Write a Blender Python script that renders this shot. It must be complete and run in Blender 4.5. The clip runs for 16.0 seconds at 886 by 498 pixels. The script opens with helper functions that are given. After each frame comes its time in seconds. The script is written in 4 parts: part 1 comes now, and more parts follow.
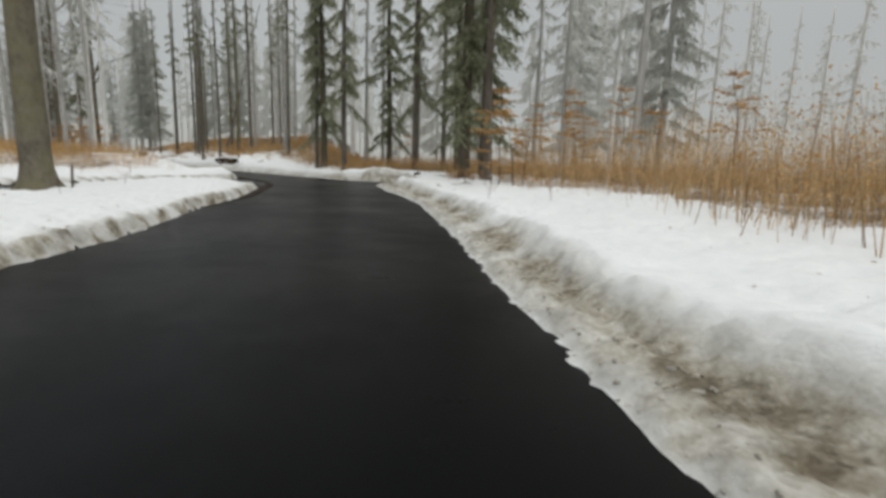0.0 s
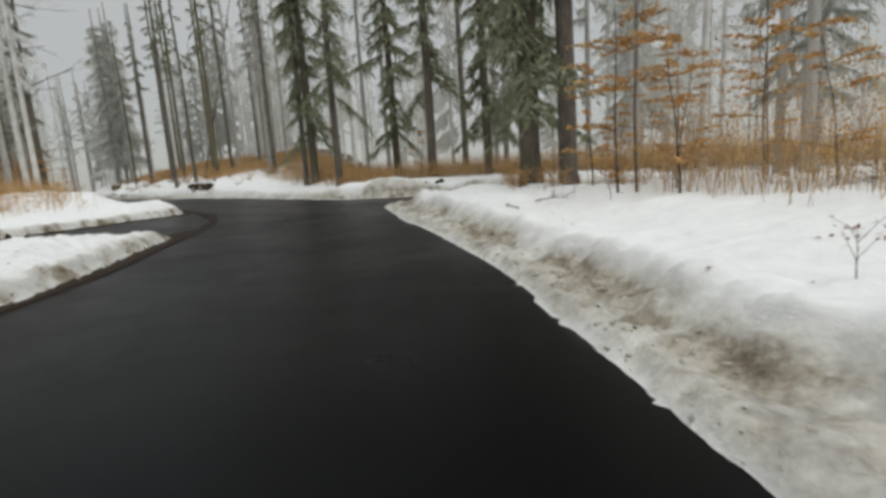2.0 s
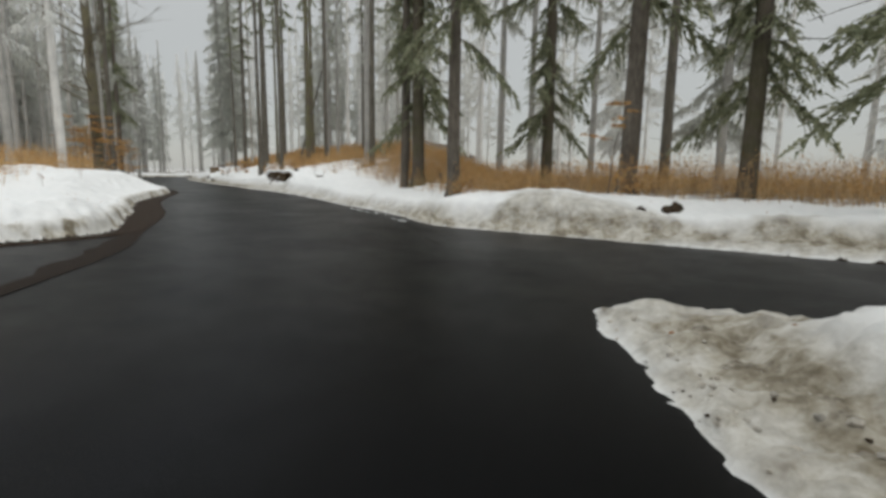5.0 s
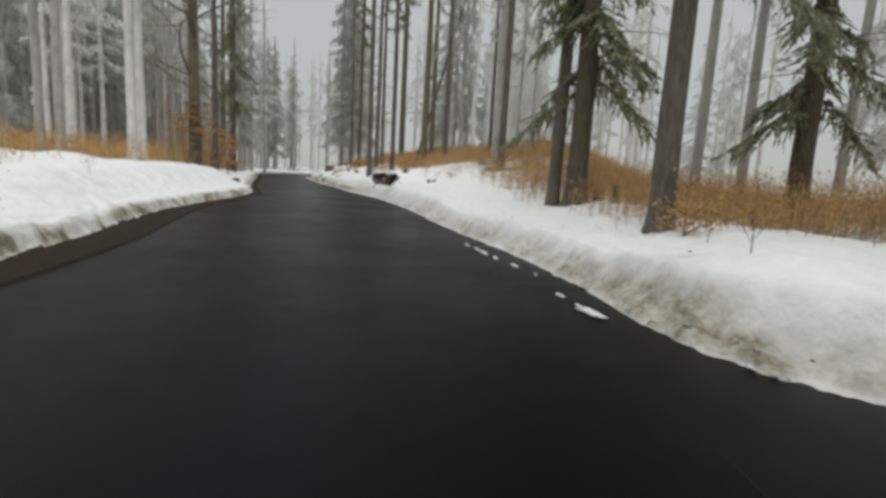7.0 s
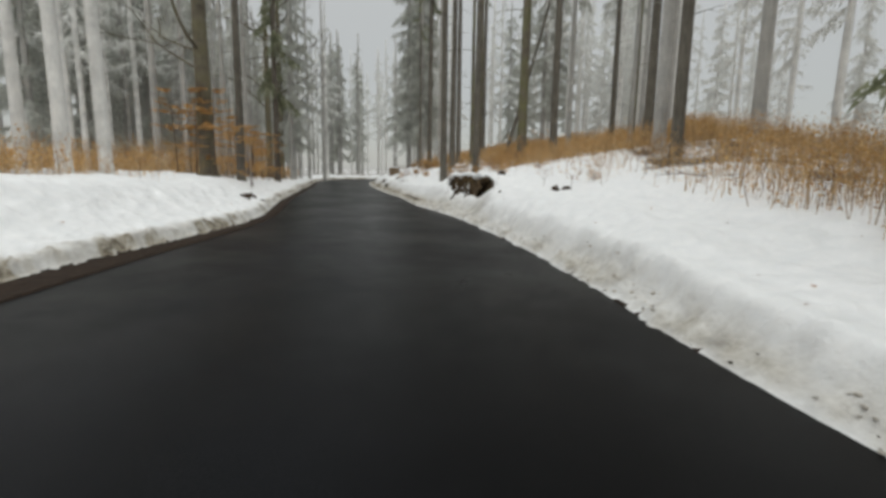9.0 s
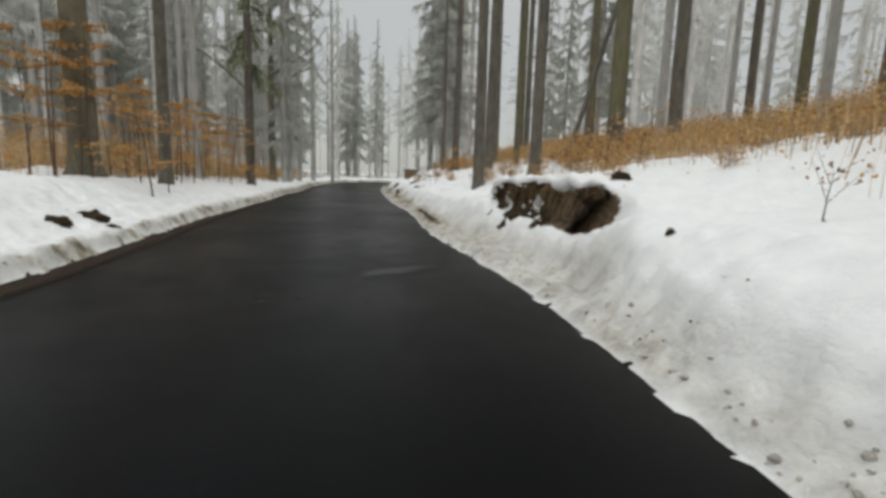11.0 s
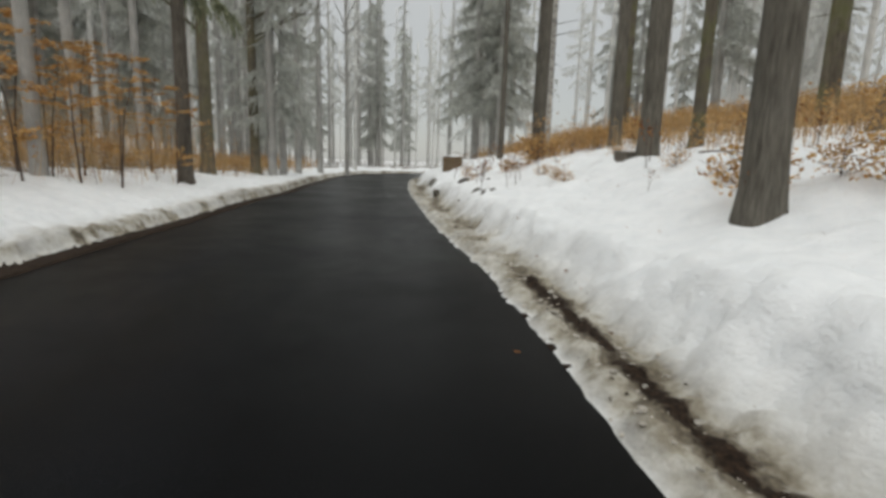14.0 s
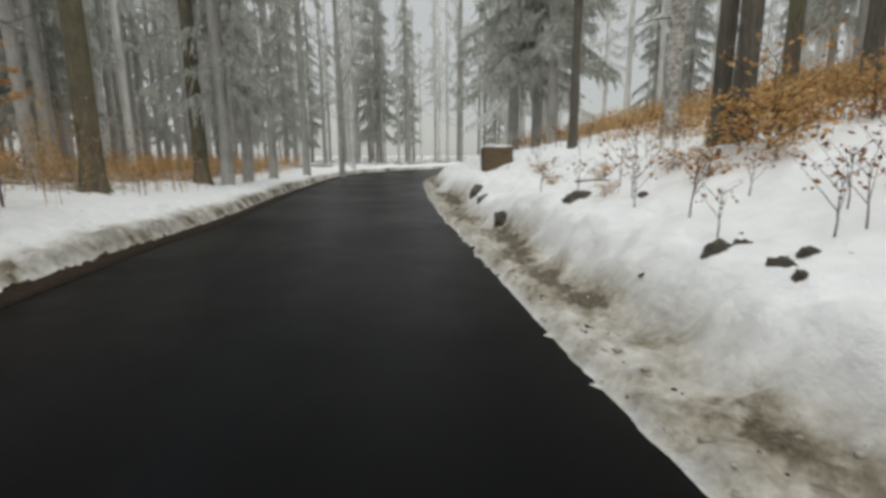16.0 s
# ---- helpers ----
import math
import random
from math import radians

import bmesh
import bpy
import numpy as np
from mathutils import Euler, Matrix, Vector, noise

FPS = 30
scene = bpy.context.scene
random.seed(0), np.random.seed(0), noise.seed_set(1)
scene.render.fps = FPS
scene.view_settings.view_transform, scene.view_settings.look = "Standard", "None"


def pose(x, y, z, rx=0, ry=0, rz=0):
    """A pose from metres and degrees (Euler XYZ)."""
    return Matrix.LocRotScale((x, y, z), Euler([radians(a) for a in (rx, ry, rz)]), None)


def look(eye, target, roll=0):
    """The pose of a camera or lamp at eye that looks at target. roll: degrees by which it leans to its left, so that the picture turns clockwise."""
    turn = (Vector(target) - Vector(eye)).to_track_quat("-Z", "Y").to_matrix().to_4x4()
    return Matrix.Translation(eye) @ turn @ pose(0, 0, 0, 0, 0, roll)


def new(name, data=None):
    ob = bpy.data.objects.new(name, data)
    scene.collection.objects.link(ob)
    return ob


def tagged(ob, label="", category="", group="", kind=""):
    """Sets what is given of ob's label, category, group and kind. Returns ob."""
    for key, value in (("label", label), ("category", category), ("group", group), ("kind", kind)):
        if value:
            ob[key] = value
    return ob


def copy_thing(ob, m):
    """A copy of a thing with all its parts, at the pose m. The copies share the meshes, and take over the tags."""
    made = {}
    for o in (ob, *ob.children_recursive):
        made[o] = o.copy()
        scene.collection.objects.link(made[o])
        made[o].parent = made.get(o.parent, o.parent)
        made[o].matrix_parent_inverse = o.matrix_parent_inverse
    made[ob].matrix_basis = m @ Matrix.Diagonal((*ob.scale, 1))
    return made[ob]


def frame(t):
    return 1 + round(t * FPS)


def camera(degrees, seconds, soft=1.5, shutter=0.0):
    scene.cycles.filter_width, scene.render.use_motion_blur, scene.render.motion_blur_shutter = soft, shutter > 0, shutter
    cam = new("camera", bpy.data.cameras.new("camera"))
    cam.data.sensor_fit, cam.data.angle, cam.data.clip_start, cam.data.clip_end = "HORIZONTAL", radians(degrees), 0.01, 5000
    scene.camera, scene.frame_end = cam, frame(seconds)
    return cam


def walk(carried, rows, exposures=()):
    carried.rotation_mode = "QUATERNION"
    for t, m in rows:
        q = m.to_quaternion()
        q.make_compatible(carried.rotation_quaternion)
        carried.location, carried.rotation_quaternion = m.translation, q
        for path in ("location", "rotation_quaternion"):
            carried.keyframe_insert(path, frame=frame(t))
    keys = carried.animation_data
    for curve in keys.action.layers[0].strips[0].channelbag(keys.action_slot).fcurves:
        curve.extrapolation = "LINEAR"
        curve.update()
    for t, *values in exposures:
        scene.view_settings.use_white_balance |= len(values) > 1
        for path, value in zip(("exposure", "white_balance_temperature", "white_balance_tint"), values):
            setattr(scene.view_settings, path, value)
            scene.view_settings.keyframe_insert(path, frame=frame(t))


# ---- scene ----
cam = camera(84.0, 16.0, soft=3.4, shutter=0.08)
PATH = [
    (0, (6.552, -27.868, 1.398), (6.859, -25.921, 1.058), 1.9),
    (0.5, (6.707, -25.138, 1.393), (6.922, -23.177, 1.066), -0.6),
    (1, (6.848, -22.406, 1.416), (7.032, -20.444, 1.080), -2.2),
    (1.5, (6.813, -19.673, 1.409), (6.990, -17.707, 1.086), -3.3),
    (2, (6.808, -17.029, 1.387), (7.061, -15.073, 1.058), -3.6),
    (2.5, (6.861, -14.652, 1.403), (7.065, -12.686, 1.101), -2.0),
    (3, (6.796, -12.112, 1.408), (7.011, -10.150, 1.086), -1.7),
    (3.5, (6.603, -9.528, 1.372), (6.737, -7.557, 1.062), 0.5),
    (4, (6.406, -6.932, 1.344), (6.399, -4.959, 1.017), 1.1),
    (6.5, (4.769, 3.101, 1.345), (4.298, 5.027, 1.084), 2.8),
    (7, (3.781, 5.452, 1.406), (3.128, 7.318, 1.106), 3.3),
    (7.5, (2.633, 7.653, 1.392), (1.802, 9.451, 1.114), 2.4),
    (8, (1.293, 9.851, 1.448), (0.414, 11.625, 1.166), -0.4),
    (10.5, (-4.947, 21.094, 1.398), (-5.929, 22.805, 1.067), 3.6),
    (11, (-6.090, 22.876, 1.377), (-7.091, 24.582, 1.076), 1.7),
    (11.5, (-7.207, 24.478, 1.415), (-8.168, 26.203, 1.100), 1.2),
    (12, (-8.338, 26.149, 1.398), (-9.334, 27.853, 1.075), 2.2),
    (12.5, (-9.454, 27.533, 1.394), (-10.542, 29.181, 1.074), 2.4),
    (13, (-10.687, 28.998, 1.388), (-11.772, 30.645, 1.054), 1.4),
    (13.5, (-11.928, 30.394, 1.385), (-13.021, 32.033, 1.042), 1.2),
    (14, (-13.232, 32.023, 1.393), (-14.316, 33.668, 1.046), 1.7),
    (14.5, (-14.613, 33.651, 1.402), (-15.734, 35.269, 1.051), 0.8),
    (15, (-15.996, 35.264, 1.401), (-17.131, 36.869, 1.035), 0.4),
    (15.5, (-17.511, 36.920, 1.382), (-18.609, 38.547, 1.002), -0.1),
    (16, (-18.984, 38.493, 1.443), (-20.080, 40.123, 1.068), -0.4),
]
walk(cam, [(t, look(eye, target, roll)) for t, eye, target, roll in PATH], [(0, -0.2), (3.0, -0.1), (6.5, -0.05), (7.5, -0.12), (8.2, -0.1), (10.5, -0.03), (16, 0.0)])

# ---- world: thick overcast with fog, brighter overhead than at the horizon ----
world = bpy.data.worlds.new("overcast_sky")
scene.world = world
world.use_nodes = True
wn, wl = world.node_tree.nodes, world.node_tree.links
wn.clear()
w_out = wn.new("ShaderNodeOutputWorld")
w_sky = wn.new("ShaderNodeTexSky")
w_sky.sky_type = 'NISHITA'
w_sky.sun_disc = False
w_sky.sun_elevation, w_sky.sun_rotation = radians(35), radians(160)
w_b1 = wn.new("ShaderNodeBackground")
w_b1.inputs[1].default_value = 0.012
w_co = wn.new("ShaderNodeTexCoord")
w_sep = wn.new("ShaderNodeSeparateXYZ")
w_ramp = wn.new("ShaderNodeValToRGB")
w_ramp.color_ramp.elements[0].position, w_ramp.color_ramp.elements[0].color = 0.0, (0.43, 0.435, 0.418, 1)
w_ramp.color_ramp.elements[1].position, w_ramp.color_ramp.elements[1].color = 1.0, (1.16, 1.18, 1.14, 1)
e_mid = w_ramp.color_ramp.elements.new(0.30)
e_mid.color = (0.50, 0.508, 0.492, 1)
w_b2 = wn.new("ShaderNodeBackground")
w_b2.inputs[1].default_value = 1.0
w_add = wn.new("ShaderNodeAddShader")
wl.new(w_sky.outputs[0], w_b1.inputs[0])
wl.new(w_co.outputs["Generated"], w_sep.inputs[0])
wl.new(w_sep.outputs[2], w_ramp.inputs[0])
wl.new(w_ramp.outputs[0], w_b2.inputs[0])
wl.new(w_b1.outputs[0], w_add.inputs[0])
wl.new(w_b2.outputs[0], w_add.inputs[1])
wl.new(w_add.outputs[0], w_out.inputs[0])

sun = new("sun", bpy.data.lights.new("sun", 'SUN'))
sun.data.energy, sun.data.angle, sun.data.color = 0.9, radians(60), (0.99, 0.985, 0.95)
sun.matrix_world = look((0, 0, 50), (-12, 26, 0))


# ---- materials ----
def nodes_of(name):
    m = bpy.data.materials.new(name)
    m.use_nodes = True
    return m, m.node_tree.nodes, m.node_tree.links, m.node_tree.nodes["Principled BSDF"]


def noise_node(n, l, scale, detail=5.0, rough=0.6, vec=None):
    t = n.new("ShaderNodeTexNoise")
    t.inputs["Scale"].default_value, t.inputs["Detail"].default_value, t.inputs["Roughness"].default_value = scale, detail, rough
    if vec is not None:
        l.new(vec, t.inputs["Vector"])
    return t


def ramp_node(n, l, src, stops):
    r = n.new("ShaderNodeValToRGB")
    els = r.color_ramp.elements
    while len(els) < len(stops):
        els.new(0.5)
    for e, (p, c) in zip(els, stops):
        e.position, e.color = p, (*c, 1)
    l.new(src, r.inputs[0])
    return r


def mix_node(n, l, fac, a, b, blend='MIX'):
    m = n.new("ShaderNodeMix")
    m.data_type, m.blend_type = 'RGBA', blend
    for sock, val in ((m.inputs[0], fac), (m.inputs[6], a), (m.inputs[7], b)):
        if isinstance(val, (int, float)):
            sock.default_value = val
        elif isinstance(val, tuple):
            sock.default_value = (*val, 1)
        else:
            l.new(val, sock)
    return m.outputs[2]


def math_node(n, l, op, a, b=0.0, clamp=False):
    m = n.new("ShaderNodeMath")
    m.operation, m.use_clamp = op, clamp
    for sock, val in ((m.inputs[0], a), (m.inputs[1], b)):
        if isinstance(val, (int, float)):
            sock.default_value = val
        else:
            l.new(val, sock)
    return m.outputs[0]


def bump_node(n, l, height, strength, dist, bsdf):
    b = n.new("ShaderNodeBump")
    b.inputs["Strength"].default_value, b.inputs["Distance"].default_value = strength, dist
    l.new(height, b.inputs["Height"])
    l.new(b.outputs[0], bsdf.inputs["Normal"])


def object_coords(n):
    return n.new("ShaderNodeTexCoord").outputs["Object"]


def make_asphalt():
    m, n, l, b = nodes_of("wet_asphalt")
    co = object_coords(n)
    big = noise_node(n, l, 0.35, 4, 0.6, co)
    mid = noise_node(n, l, 2.2, 5, 0.65, co)
    grain = noise_node(n, l, 95, 3, 0.7, co)
    vor = n.new("ShaderNodeTexVoronoi")
    vor.inputs["Scale"].default_value = 120
    l.new(co, vor.inputs["Vector"])
    base = ramp_node(n, l, grain.outputs[0], [(0.25, (0.0010, 0.0012, 0.0017)), (0.55, (0.0026, 0.0030, 0.0040)), (0.85, (0.030, 0.0315, 0.035))])
    tone = ramp_node(n, l, big.outputs[0], [(0.3, (0.6, 0.6, 0.64)), (0.7, (1.4, 1.38, 1.34))])
    lane = n.new("ShaderNodeAttribute")
    lane.attribute_name = "lane"
    worn = ramp_node(n, l, math_node(n, l, 'ADD', lane.outputs["Fac"], math_node(n, l, 'MULTIPLY', math_node(n, l, 'SUBTRACT', mid.outputs[0], 0.5), 0.12)),
                     [(0.0, (0.95, 0.9, 0.85)), (0.16, (1.1, 1.1, 1.1)), (0.3, (1.7, 1.7, 1.8)), (0.42, (1.1, 1.1, 1.1)), (0.52, (1.3, 1.3, 1.35)), (0.66, (0.45, 0.45, 0.47)), (0.9, (0.3, 0.3, 0.3)), (1.0, (0.6, 0.5, 0.4))])
    col = mix_node(n, l, 1.0, mix_node(n, l, 1.0, base.outputs[0], tone.outputs[0], 'MULTIPLY'), worn.outputs[0], 'MULTIPLY')
    l.new(col, b.inputs["Base Color"])
    ro = math_node(n, l, 'ADD', math_node(n, l, 'MULTIPLY', big.outputs[0], 0.34), math_node(n, l, 'MULTIPLY', mid.outputs[0], 0.16))
    l.new(math_node(n, l, 'ADD', ro, 0.10), b.inputs["Roughness"])
    b.inputs["Specular IOR Level"].default_value = 0.068
    bump_node(n, l, math_node(n, l, 'ADD', grain.outputs[0], vor.outputs["Distance"]), 0.3, 0.005, b)
    return m


def make_snow():
    """Snow, its road grime and mud, the leaf litter under the trees and the wet black verge."""
    m, n, l, b = nodes_of("snow_ground")
    co = object_coords(n)
    attr = {}
    for name in ("dirt", "litter", "bare"):
        attr[name] = n.new("ShaderNodeAttribute")
        attr[name].attribute_name = name
    fine = noise_node(n, l, 30, 6, 0.7, co)
    mid = noise_node(n, l, 4.5, 6, 0.65, co)
    big = noise_node(n, l, 0.9, 4, 0.6, co)
    crumb = noise_node(n, l, 13, 7, 0.72, co)
    lump = noise_node(n, l, 9, 4, 0.6, co)
    clean = ramp_node(n, l, mid.outputs[0], [(0.3, (0.77, 0.785, 0.80)), (0.7, (0.87, 0.875, 0.88))])
    needles = noise_node(n, l, 75, 3, 0.6, co)
    fallen = ramp_node(n, l, math_node(n, l, 'ADD', needles.outputs[0], math_node(n, l, 'MULTIPLY', big.outputs[0], 0.25)), [(0.80, (0, 0, 0)), (0.86, (0.7, 0.7, 0.7))])
    white = mix_node(n, l, fallen.outputs[0], clean.outputs[0], (0.22, 0.16, 0.10))
    patch = math_node(n, l, 'ADD', math_node(n, l, 'MULTIPLY', crumb.outputs[0], 0.4), math_node(n, l, 'MULTIPLY', noise_node(n, l, 3.1, 5, 0.62, co).outputs[0], 0.6))
    grime = ramp_node(n, l, patch, [(0.36, (0.13, 0.105, 0.07)), (0.46, (0.27, 0.24, 0.185)), (0.54, (0.41, 0.38, 0.32)), (0.66, (0.62, 0.60, 0.555))])
    d1 = math_node(n, l, 'MULTIPLY', attr["dirt"].outputs["Fac"], math_node(n, l, 'ADD', math_node(n, l, 'MULTIPLY', mid.outputs[0], 1.2), 0.3), True)
    col = mix_node(n, l, d1, white, grime.outputs[0])
    mud = ramp_node(n, l, fine.outputs[0], [(0.32, (0.035, 0.028, 0.019)), (0.55, (0.13, 0.105, 0.072)), (0.75, (0.30, 0.26, 0.195))])
    m1 = math_node(n, l, 'ADD', math_node(n, l, 'SUBTRACT', attr["dirt"].outputs["Fac"], 1.0), math_node(n, l, 'ADD', math_node(n, l, 'MULTIPLY', math_node(n, l, 'SUBTRACT', mid.outputs[0], 0.5), 2.4), math_node(n, l, 'MULTIPLY', math_node(n, l, 'SUBTRACT', crumb.outputs[0], 0.5), 0.5)))
    col = mix_node(n, l, ramp_node(n, l, m1, [(0.30, (0, 0, 0)), (0.62, (0.9, 0.9, 0.9))]).outputs[0], col, mud.outputs[0])
    soil = ramp_node(n, l, crumb.outputs[0], [(0.3, (0.02, 0.014, 0.009)), (0.5, (0.085, 0.058, 0.034)), (0.72, (0.25, 0.165, 0.085))])
    l1 = math_node(n, l, 'ADD', math_node(n, l, 'MULTIPLY', math_node(n, l, 'SUBTRACT', crumb.outputs[0], 0.5), 1.1), math_node(n, l, 'MULTIPLY', math_node(n, l, 'SUBTRACT', big.outputs[0], 0.5), 0.8))
    l1 = ramp_node(n, l, math_node(n, l, 'ADD', attr["litter"].outputs["Fac"], l1), [(0.45, (0, 0, 0)), (0.62, (1, 1, 1))])
    col = mix_node(n, l, l1.outputs[0], col, soil.outputs[0])
    verge = ramp_node(n, l, fine.outputs[0], [(0.35, (0.010, 0.0075, 0.0058)), (0.55, (0.032, 0.021, 0.0145)), (0.76, (0.10, 0.062, 0.036))])
    v1 = math_node(n, l, 'ADD', attr["bare"].outputs["Fac"], math_node(n, l, 'MULTIPLY', math_node(n, l, 'SUBTRACT', crumb.outputs[0], 0.5), 0.5))
    v1 = ramp_node(n, l, v1, [(0.46, (0, 0, 0)), (0.54, (1, 1, 1))])
    col = mix_node(n, l, v1.outputs[0], col, verge.outputs[0])
    l.new(col, b.inputs["Base Color"])
    b.inputs["Roughness"].default_value = 0.7
    l.new(math_node(n, l, 'SUBTRACT', 0.25, math_node(n, l, 'MULTIPLY', v1.outputs[0], 0.17)), b.inputs["Specular IOR Level"])
    h = math_node(n, l, 'ADD', math_node(n, l, 'MULTIPLY', fine.outputs[0], 0.3), math_node(n, l, 'ADD', mid.outputs[0], math_node(n, l, 'MULTIPLY', lump.outputs[0], 0.6)))
    h = math_node(n, l, 'ADD', h, math_node(n, l, 'MULTIPLY', math_node(n, l, 'MULTIPLY', crumb.outputs[0], attr["dirt"].outputs["Fac"]), 0.7))
    bump_node(n, l, h, 0.55, 0.05, b)
    return m


def make_soil(name, dark, light, leafy=(0.34, 0.16, 0.05)):
    m, n, l, b = nodes_of(name)
    co = object_coords(n)
    fine = noise_node(n, l, 55, 6, 0.75, co)
    mid = noise_node(n, l, 7, 5, 0.65, co)
    c = ramp_node(n, l, fine.outputs[0], [(0.3, dark), (0.62, light), (0.8, leafy)])
    t = ramp_node(n, l, mid.outputs[0], [(0.3, (0.55, 0.55, 0.55)), (0.7, (1.3, 1.25, 1.2))])
    l.new(mix_node(n, l, 1.0, c.outputs[0], t.outputs[0], 'MULTIPLY'), b.inputs["Base Color"])
    b.inputs["Roughness"].default_value = 0.85
    b.inputs["Specular IOR Level"].default_value = 0.2
    bump_node(n, l, math_node(n, l, 'ADD', fine.outputs[0], mid.outputs[0]), 0.9, 0.03, b)
    return m


def make_bark(name, dark, light, moss=None, stretch=0.16, scale=16.0):
    m, n, l, b = nodes_of(name)
    co = object_coords(n)
    mp = n.new("ShaderNodeMapping")
    mp.inputs["Scale"].default_value = (1, 1, stretch)
    l.new(co, mp.inputs["Vector"])
    streak = noise_node(n, l, scale, 7, 0.7, mp.outputs[0])
    blot = noise_node(n, l, 1.3, 4, 0.6, co)
    plate = n.new("ShaderNodeTexVoronoi")
    plate.inputs["Scale"].default_value = scale * 1.6
    l.new(mp.outputs[0], plate.inputs["Vector"])
    c = ramp_node(n, l, streak.outputs[0], [(0.3, dark), (0.7, light)])
    col = mix_node(n, l, 0.6, c.outputs[0], ramp_node(n, l, blot.outputs[0], [(0.3, (0.6, 0.6, 0.6)), (0.7, (1.35, 1.33, 1.3))]).outputs[0], 'MULTIPLY')
    if moss:
        g = ramp_node(n, l, blot.outputs[0], [(0.42, (0, 0, 0)), (0.62, (1, 1, 1))])
        col = mix_node(n, l, math_node(n, l, 'MULTIPLY', g.outputs[0], 0.7), col, moss)
    l.new(col, b.inputs["Base Color"])
    b.inputs["Roughness"].default_value = 0.9
    b.inputs["Specular IOR Level"].default_value = 0.15
    bump_node(n, l, math_node(n, l, 'ADD', streak.outputs[0], plate.outputs["Distance"]), 0.8, 0.03, b)
    return m


def make_leaf(name, stops, rough=0.6, trans=0.25, scale=3.0):
    m, n, l, b = nodes_of(name)
    geo = n.new("ShaderNodeNewGeometry")
    c = ramp_node(n, l, geo.outputs["Random Per Island"], stops)
    patch = noise_node(n, l, scale, 3, 0.6, object_coords(n))
    t = ramp_node(n, l, patch.outputs[0], [(0.3, (0.7, 0.7, 0.7)), (0.7, (1.25, 1.25, 1.25))])
    col = mix_node(n, l, 1.0, c.outputs[0], t.outputs[0], 'MULTIPLY')
    l.new(col, b.inputs["Base Color"])
    b.inputs["Roughness"].default_value = rough
    b.inputs["Specular IOR Level"].default_value = 0.2
    if trans:
        tr = n.new("ShaderNodeBsdfTranslucent")
        l.new(col, tr.inputs["Color"])
        mx = n.new("ShaderNodeMixShader")
        mx.inputs[0].default_value = trans
        l.new(b.outputs[0], mx.inputs[1])
        l.new(tr.outputs[0], mx.inputs[2])
        l.new(mx.outputs[0], n["Material Output"].inputs["Surface"])
    return m


ASPHALT = make_asphalt()
SNOW = make_snow()
VERGE = make_soil("wet_verge_soil", (0.010, 0.008, 0.0065), (0.032, 0.021, 0.0145), (0.09, 0.05, 0.024))
EARTH = make_soil("bare_bank_earth", (0.014, 0.010, 0.007), (0.075, 0.052, 0.031), (0.20, 0.13, 0.06))
DARK_STONE = make_soil("damp_grey_stone", (0.06, 0.055, 0.046), (0.19, 0.175, 0.15), (0.24, 0.21, 0.17))
STONE = make_soil("weathered_stone", (0.10, 0.075, 0.05), (0.24, 0.18, 0.12), (0.34, 0.27, 0.2))
CRUST = make_soil("crusted_dirty_snow", (0.42, 0.39, 0.335), (0.68, 0.66, 0.615), (0.80, 0.79, 0.765))
SEAM = make_soil("worn_seam_bitumen", (0.026, 0.026, 0.024), (0.055, 0.053, 0.048), (0.08, 0.077, 0.07))
BARK_SPRUCE = make_bark("spruce_bark", (0.068, 0.058, 0.049), (0.205, 0.182, 0.155))
BARK_POLE = make_bark("weathered_spruce_bark", (0.085, 0.076, 0.063), (0.225, 0.208, 0.178))
BARK_SKIRT = make_bark("moss_grown_spruce_bark", (0.055, 0.045, 0.036), (0.18, 0.155, 0.128), (0.08, 0.08, 0.04))
BARK_MOSS = make_bark("mossy_bark", (0.10, 0.085, 0.066), (0.25, 0.22, 0.175), (0.15, 0.16, 0.065))
BARK_BEECH = make_bark("beech_bark", (0.10, 0.088, 0.066), (0.22, 0.195, 0.155), (0.16, 0.148, 0.085), 0.4, 8.0)
# Fog haze painted into bark colour: grey for mid-distance trees, paler for far ones.
BARK_GREY = make_bark("hazed_grey_bark", (0.36, 0.353, 0.336), (0.48, 0.472, 0.453), None, 0.3, 9.0)
BARK_PALE = make_bark("hazed_pale_bark", (0.69, 0.687, 0.67), (0.78, 0.777, 0.76), None, 0.3, 9.0)
BARK_BIRCH = make_bark("birch_bark", (0.07, 0.06, 0.05), (0.80, 0.78, 0.73), None, 1.6, 5.0)
NEEDLE = make_leaf("spruce_needles", [(0.0, (0.17, 0.19, 0.115)), (0.5, (0.27, 0.285, 0.185)), (1.0, (0.40, 0.41, 0.29))], 0.55, 0.5)
# Needles of distant crowns, lightened in base colour to imitate haze.
NEEDLE_GREY = make_leaf("hazed_grey_needles", [(0.0, (0.50, 0.51, 0.47)), (1.0, (0.64, 0.65, 0.61))], 0.7, 0.55)
NEEDLE_PALE = make_leaf("hazed_pale_needles", [(0.0, (0.78, 0.785, 0.765)), (1.0, (0.87, 0.875, 0.855))], 0.7, 0.5)
LEAF_AMBER = make_leaf("dry_beech_leaves", [(0.0, (0.34, 0.17, 0.06)), (0.5, (0.54, 0.315, 0.115)), (1.0, (0.68, 0.47, 0.22))], 0.55, 0.35)
LEAF_BROWN = make_leaf("withered_brown_leaves", [(0.0, (0.10, 0.04, 0.015)), (1.0, (0.34, 0.15, 0.05))], 0.6, 0.3)
